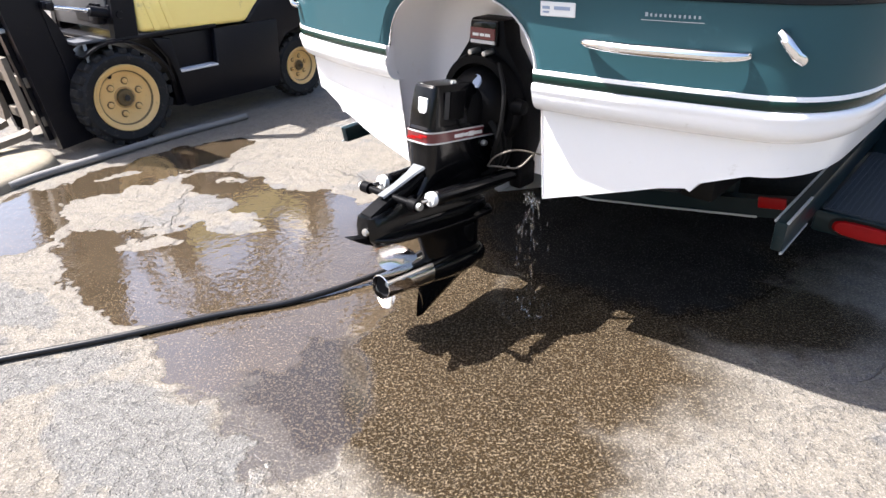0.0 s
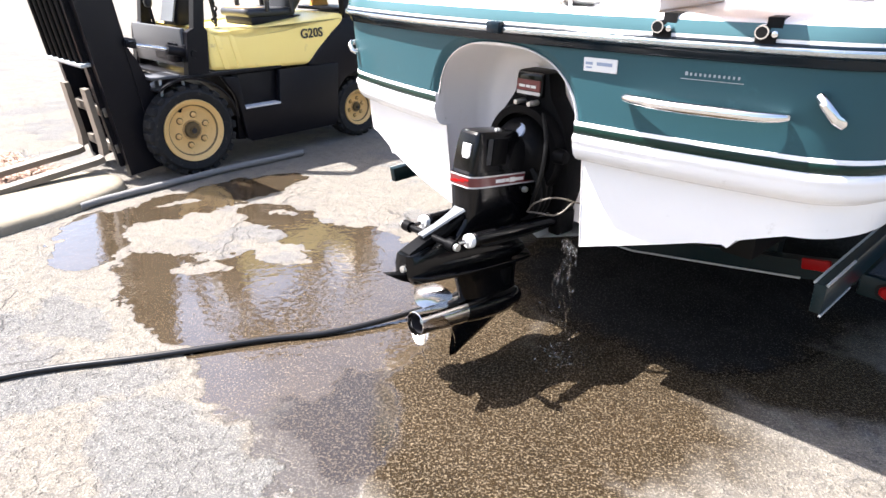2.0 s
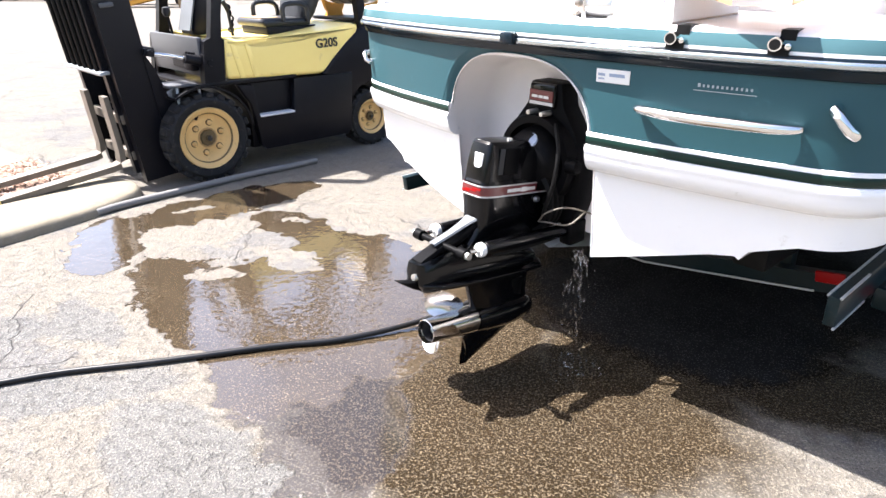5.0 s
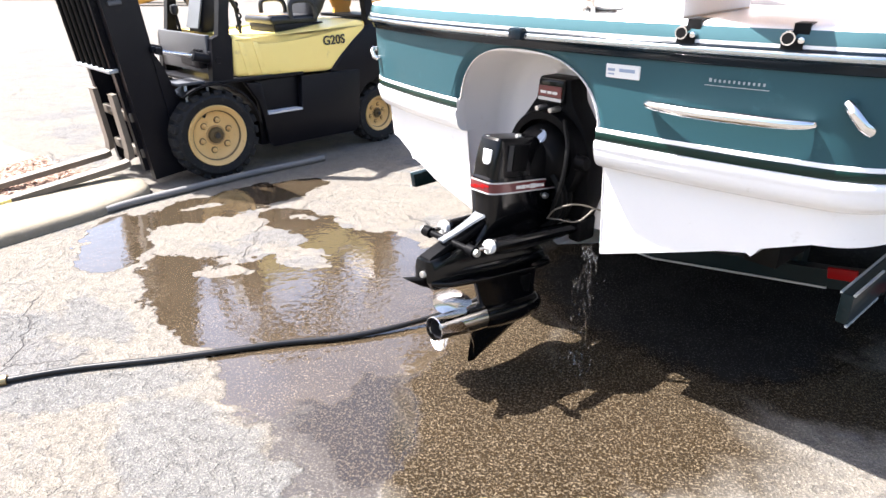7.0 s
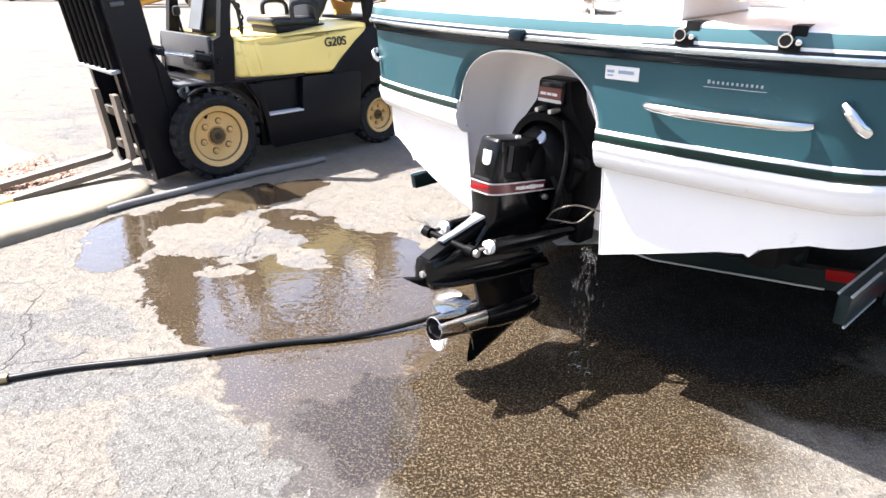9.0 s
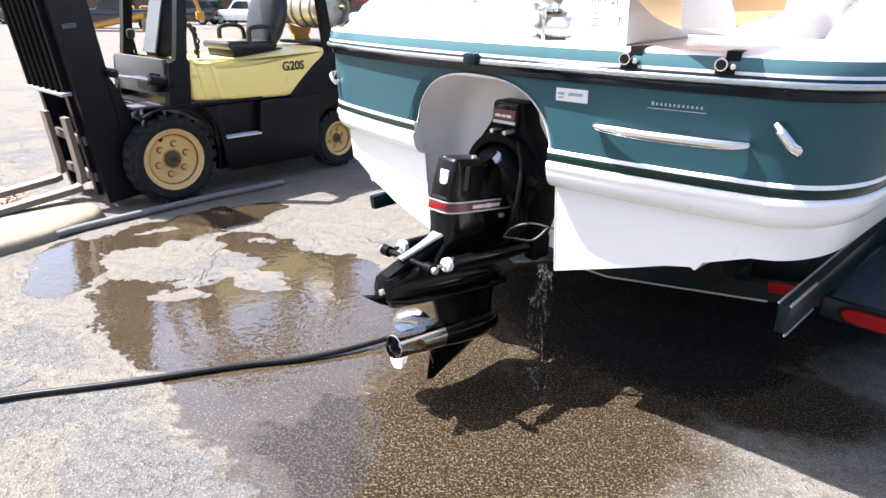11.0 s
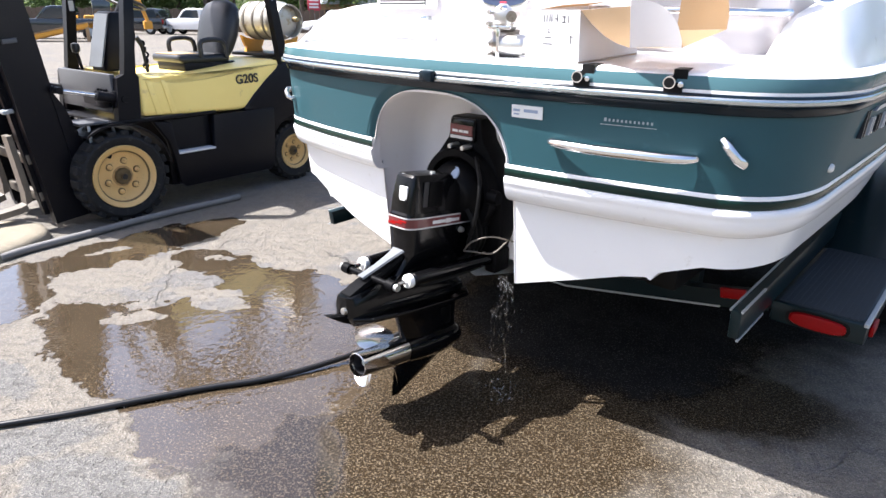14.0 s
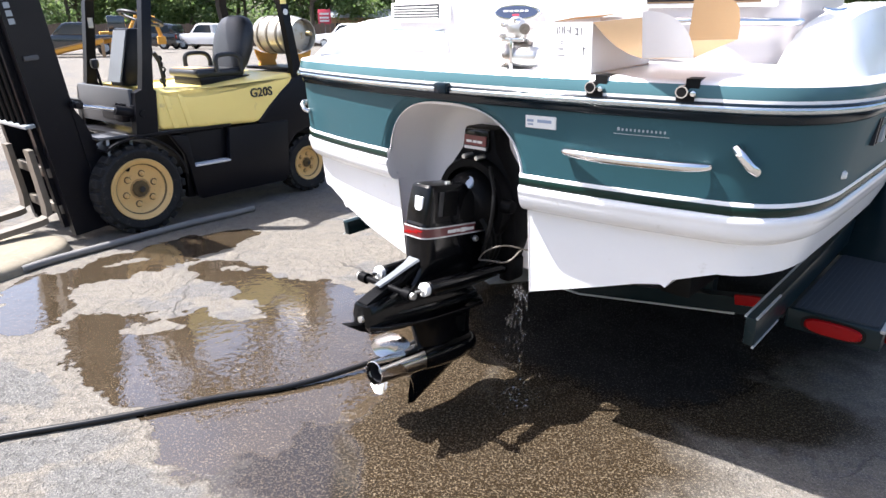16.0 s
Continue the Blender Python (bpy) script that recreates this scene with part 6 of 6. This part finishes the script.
def vehicle(name, m, paint, pickup, label, category="car", group="parked vehicles"):
    """Length along x (nose at +x), width along y."""
    v = thing(name, m, label, category, group)
    hw, r = 0.93, 0.38
    body = [(-2.65, 0.45), (-2.68, 0.75), (-2.62, 1.10), (0.75, 1.12), (1.7, 1.08), (2.45, 1.0), (2.6, 0.85), (2.62, 0.45), (2.1, 0.36), (-2.1, 0.36)]
    part("body", prism(body, "y", -hw, hw, 0.06, 2), paint, v)
    if pickup:
        cab, glass = [(-0.85, 1.08), (-0.80, 1.75), (-0.55, 1.82), (0.25, 1.82), (0.55, 1.72), (1.15, 1.08)], [(-0.65, 1.16), (-0.62, 1.68), (0.22, 1.70), (0.48, 1.62), (0.86, 1.16)]
        part("bed_cavity", box(-2.5, -0.95, -0.78, 0.78, 1.06, 1.125), "fl_black", v)
    else:
        cab, glass = [(-2.55, 1.08), (-2.35, 1.70), (-2.0, 1.80), (0.15, 1.82), (0.45, 1.72), (1.15, 1.08)], [(-2.25, 1.16), (-2.1, 1.66), (0.15, 1.70), (0.42, 1.62), (0.86, 1.16)]
    part("cabin", prism(cab, "y", -hw + 0.10, hw - 0.10, 0.07, 2), paint, v)
    for s in (-1, 1):
        a, b = sorted((s * (hw - 0.105), s * (hw - 0.090)))
        part("window", prism(glass, "y", a, b), "car_glass", v)
        part("head_lamp", box(2.52, 2.62, min(s * 0.6, s * 0.88), max(s * 0.6, s * 0.88), 0.78, 0.93, 0.02), "panel_light", v)
        part("tail_lamp", box(-2.70, -2.62, min(s * 0.76, s * 0.9), max(s * 0.76, s * 0.9), 0.75, 1.02, 0.01), "lens_red", v)
    part("windscreen", prism([(0.60, 1.66), (1.10, 1.14), (1.13, 1.14), (0.63, 1.68)], "y", -0.70, 0.70), "car_glass", v)
    part("bumper", box(2.5, 2.72, -0.9, 0.9, 0.42, 0.60, 0.04), "panel_light", v)
    part("bumper", box(-2.78, -2.6, -0.9, 0.9, 0.45, 0.62, 0.04), "panel_light", v)
    for x in (-1.65, 1.7):
        for y in (-0.82, 0.82):
            wheel_at(v, x, y, r)
    return v


vehicle("pickup_truck", pose(-22.0, 46.5, 0, 0, 0, 175), "car_white", True, "white pickup truck parked across the yard", "truck")
vehicle("pickup_truck", pose(-26.6, 46.2, 0, 0, 0, 178), "car_black", False, "dark covered truck parked beside a white one", "truck")
vehicle("pickup_truck", pose(-25.5, 36.5, 0, 0, 0, 200), "car_black", True, "black pickup truck across the yard", "truck")
vehicle("parked_car", pose(-31.0, 37.0, 0, 0, 0, 185), "car_black", False, "dark car parked across the yard")
vehicle("parked_car", pose(-37.5, 39.5, 0, 0, 0, 190), "car_blue", False, "dark blue car parked across the yard")
vehicle("parked_car", pose(-44.0, 40.5, 0, 0, 0, 190), "car_black", False, "dark car in a far row")
vehicle("parked_car", pose(-50.0, 40.0, 0, 0, 0, 190), "car_blue", True, "dark blue truck in a far row")
vehicle("pickup_truck", pose(-12.0, 49.0, 0, 0, 0, 170), "car_white", True, "white pickup truck behind the forklift", "truck")

dig = thing("small_excavator", pose(-24.1, 38.0, 0, 0, 0, 35), "small orange digging machine parked in the yard", "machine")
part("track", box(-1.0, 1.0, -0.7, -0.35, 0, 0.5, 0.15), "fl_black", dig)
part("track", box(-1.0, 1.0, 0.35, 0.7, 0, 0.5, 0.15), "fl_black", dig)
part("house", box(-0.8, 0.7, -0.6, 0.6, 0.55, 1.3, 0.08), "orange", dig)
part("cab", box(-0.3, 0.7, -0.55, 0.1, 1.25, 2.2, 0.06), "car_glass", dig)
part("boom", tube([(0.7, 0.2, 0.9), (1.5, 0.2, 2.4), (2.4, 0.2, 2.1), (2.7, 0.2, 1.0)], 0.12, 8), "orange", dig)
part("bucket", box(2.45, 2.95, -0.05, 0.45, 0.5, 1.0, 0.06), "orange", dig)

ramp_thing = thing("loading_ramp", pose(-23.2, 33.0, 0, 0, 0, 20), "yellow wooden loading ramp in the yard", "ramp")
for y in (-0.9, 0.9):
    part("beam", grid([[(x, y - 0.08, z), (x, y + 0.08, z), (x, y + 0.08, z + 0.2), (x, y - 0.08, z + 0.2)] for x, z in ((-1.6, 0.02), (1.6, 0.75))], True, True), "orange", ramp_thing)
    part("leg", box(1.45, 1.6, y - 0.07, y + 0.07, 0, 0.78), "wood_tan", ramp_thing)
for k in range(8):
    x = -1.4 + 0.4 * k
    part("plank", turned(box(-0.18, 0.18, -1.0, 1.0, 0.0, 0.05), pose(x, 0, 0.24 + 0.228 * (x + 1.6), 0, -12.8, 0)), "wood_tan", ramp_thing)

sign = thing("road_sign", pose(-15.3, 54.0, 0), "small red and white notice on a post", "sign")
part("post", tube([(0, 0, 0), (0, 0, 2.9)], 0.05, 8), "panel_light", sign)
part("board", box(-0.55, 0.55, -0.07, -0.04, 1.6, 2.95, 0.02), "sign_red", sign)
for z in (2.6, 2.3, 2.05):
    part("print", box(-0.4, 0.4, -0.08, -0.065, z - 0.07, z + 0.07), "decal_white", sign)
shed = thing("low_shed", pose(-10.5, 60, 0, 0, 0, 3), "low tan timber shed under the trees", "shed")
part("wall", box(-6, 6, -2, 2, 0, 2.4), "wood_tan", shed)
part("roof", prism([(-2.5, 2.35), (2.5, 2.35), (2.3, 2.55), (0, 3.1), (-2.3, 2.55)], "x", -6.4, 6.4), "panel_light", shed)
part("door", box(-1.0, 0.4, -2.05, -1.98, 0, 2.05), "wood_dark", shed)
for k in range(3):
    part("window", box(-5.0 + 1.6 * k, -4.0 + 1.6 * k, -2.04, -1.98, 1.0, 1.9), "car_glass", shed)

fence = thing("board_fence", pose(-36, 51, 0, 0, 0, 4), "dark weathered board fence behind the parked cars", "fence")
for k in range(110):
    part("board", box(-22 + 0.4 * k + 0.01, -22 + 0.4 * k + 0.38, -0.02, 0.02, 0.05, 1.75 + 0.03 * ((k * 7) % 5)), "wood_dark", fence)
for k in range(19):
    part("post", box(-22 + 2.4 * k, -21.88 + 2.4 * k, 0.02, 0.14, 0, 1.8), "wood_dark", fence)


def crown(rng, h0, h1, r, leaves, size):
    """Clumps of small leaf cards round limb ends: uneven, with gaps."""
    vs, fs = [], []
    clumps = []
    for _ in range(26):
        t = rng.random()
        a, k = rng.uniform(0, 6.283), math.sqrt(rng.random())
        w = r * (0.45 + 0.75 * math.sin(math.pi * min(1, 0.15 + t * 0.85)))
        clumps.append(Vector((math.cos(a) * w * k, math.sin(a) * w * k, h0 + (h1 - h0) * t)))
    for _ in range(leaves):
        c = rng.choice(clumps)
        p = c + Vector((rng.gauss(0, 0.42), rng.gauss(0, 0.42), rng.gauss(0, 0.34))) * r * 0.42
        q = Euler((rng.uniform(-1, 1), rng.uniform(-1, 1), rng.uniform(0, 6.3))).to_matrix()
        s = size * rng.uniform(0.6, 1.3)
        b = len(vs)
        vs += [p + q @ Vector(d) * s for d in ((-0.5, 0, 0), (0, -0.32, 0.06), (0.6, 0, 0), (0, 0.32, 0.06))]
        fs.append((b, b + 1, b + 2, b + 3))
    me = bpy.data.meshes.new("crown")
    me.from_pydata([tuple(v) for v in vs], [], fs)
    me.materials.append(M["leaves"])
    return me


def tree_parts(seed, h, r, low):
    rng = random.Random(seed)
    trunk = tube([(0, 0, 0), (0.05, 0.03, h * 0.25), (-0.05, 0.08, h * 0.5), (0.05, 0, h * 0.85)], [0.22, 0.18, 0.12, 0.04], 10)
    for k in range(7):
        a, z = rng.uniform(0, 6.3), h * rng.uniform(0.22, 0.7)
        tube([(0, 0, z), (math.cos(a) * r * 0.4, math.sin(a) * r * 0.4, z + h * 0.08), (math.cos(a) * r * 0.8, math.sin(a) * r * 0.8, z + h * 0.12)], [0.08, 0.055, 0.02], 6, True, trunk)
    return trunk, crown(rng, low, h, r, 5200, 0.34)


KINDS = []
for seed, h, r, low in ((3, 9.5, 3.4, 1.6), (8, 8.0, 3.0, 0.9), (15, 11.0, 3.8, 2.2)):
    tr, cr = tree_parts(seed, h, r, low)
    t0 = thing("tree", pose(-60 + seed, 75, 0), "leafy green broad-leaved tree beyond the yard", "tree", "trees beyond the yard")
    part("trunk", tr, "bark", t0)
    c0 = new("crown", cr)
    c0.parent = t0
    KINDS.append(t0)
rng = random.Random(21)
for k in range(26):
    x = -56 + 2.6 * k + rng.uniform(-0.8, 0.8)
    copy_thing(KINDS[k % 3], pose(x, 60 + rng.uniform(-2, 7) - 0.10 * abs(x + 20), 0, 0, 0, rng.uniform(0, 360)) @ Matrix.Scale(rng.uniform(0.85, 1.15), 4))
# unseen trees added round the other sides, to darken the horizon in reflections
for k in range(30):
    a = radians(-168 + 8.2 * k + rng.uniform(-2, 2))
    d = 42 + rng.uniform(-3, 5)
    copy_thing(KINDS[k % 3], pose(d * math.cos(a), d * math.sin(a), 0, 0, 0, rng.uniform(0, 360)) @ Matrix.Scale(rng.uniform(0.85, 1.15), 4))
me = crown(random.Random(5), 0.0, 3.6, 5.0, 6000, 0.36)
for k in range(9):
    ob = new("shrub", me)
    ob.matrix_world = pose(-60 + 7.5 * k, 68.5, 0, 0, 0, 40 * k)
    tagged(ob, "dense green shrub under the trees", "shrub", "shrubs beyond the yard")
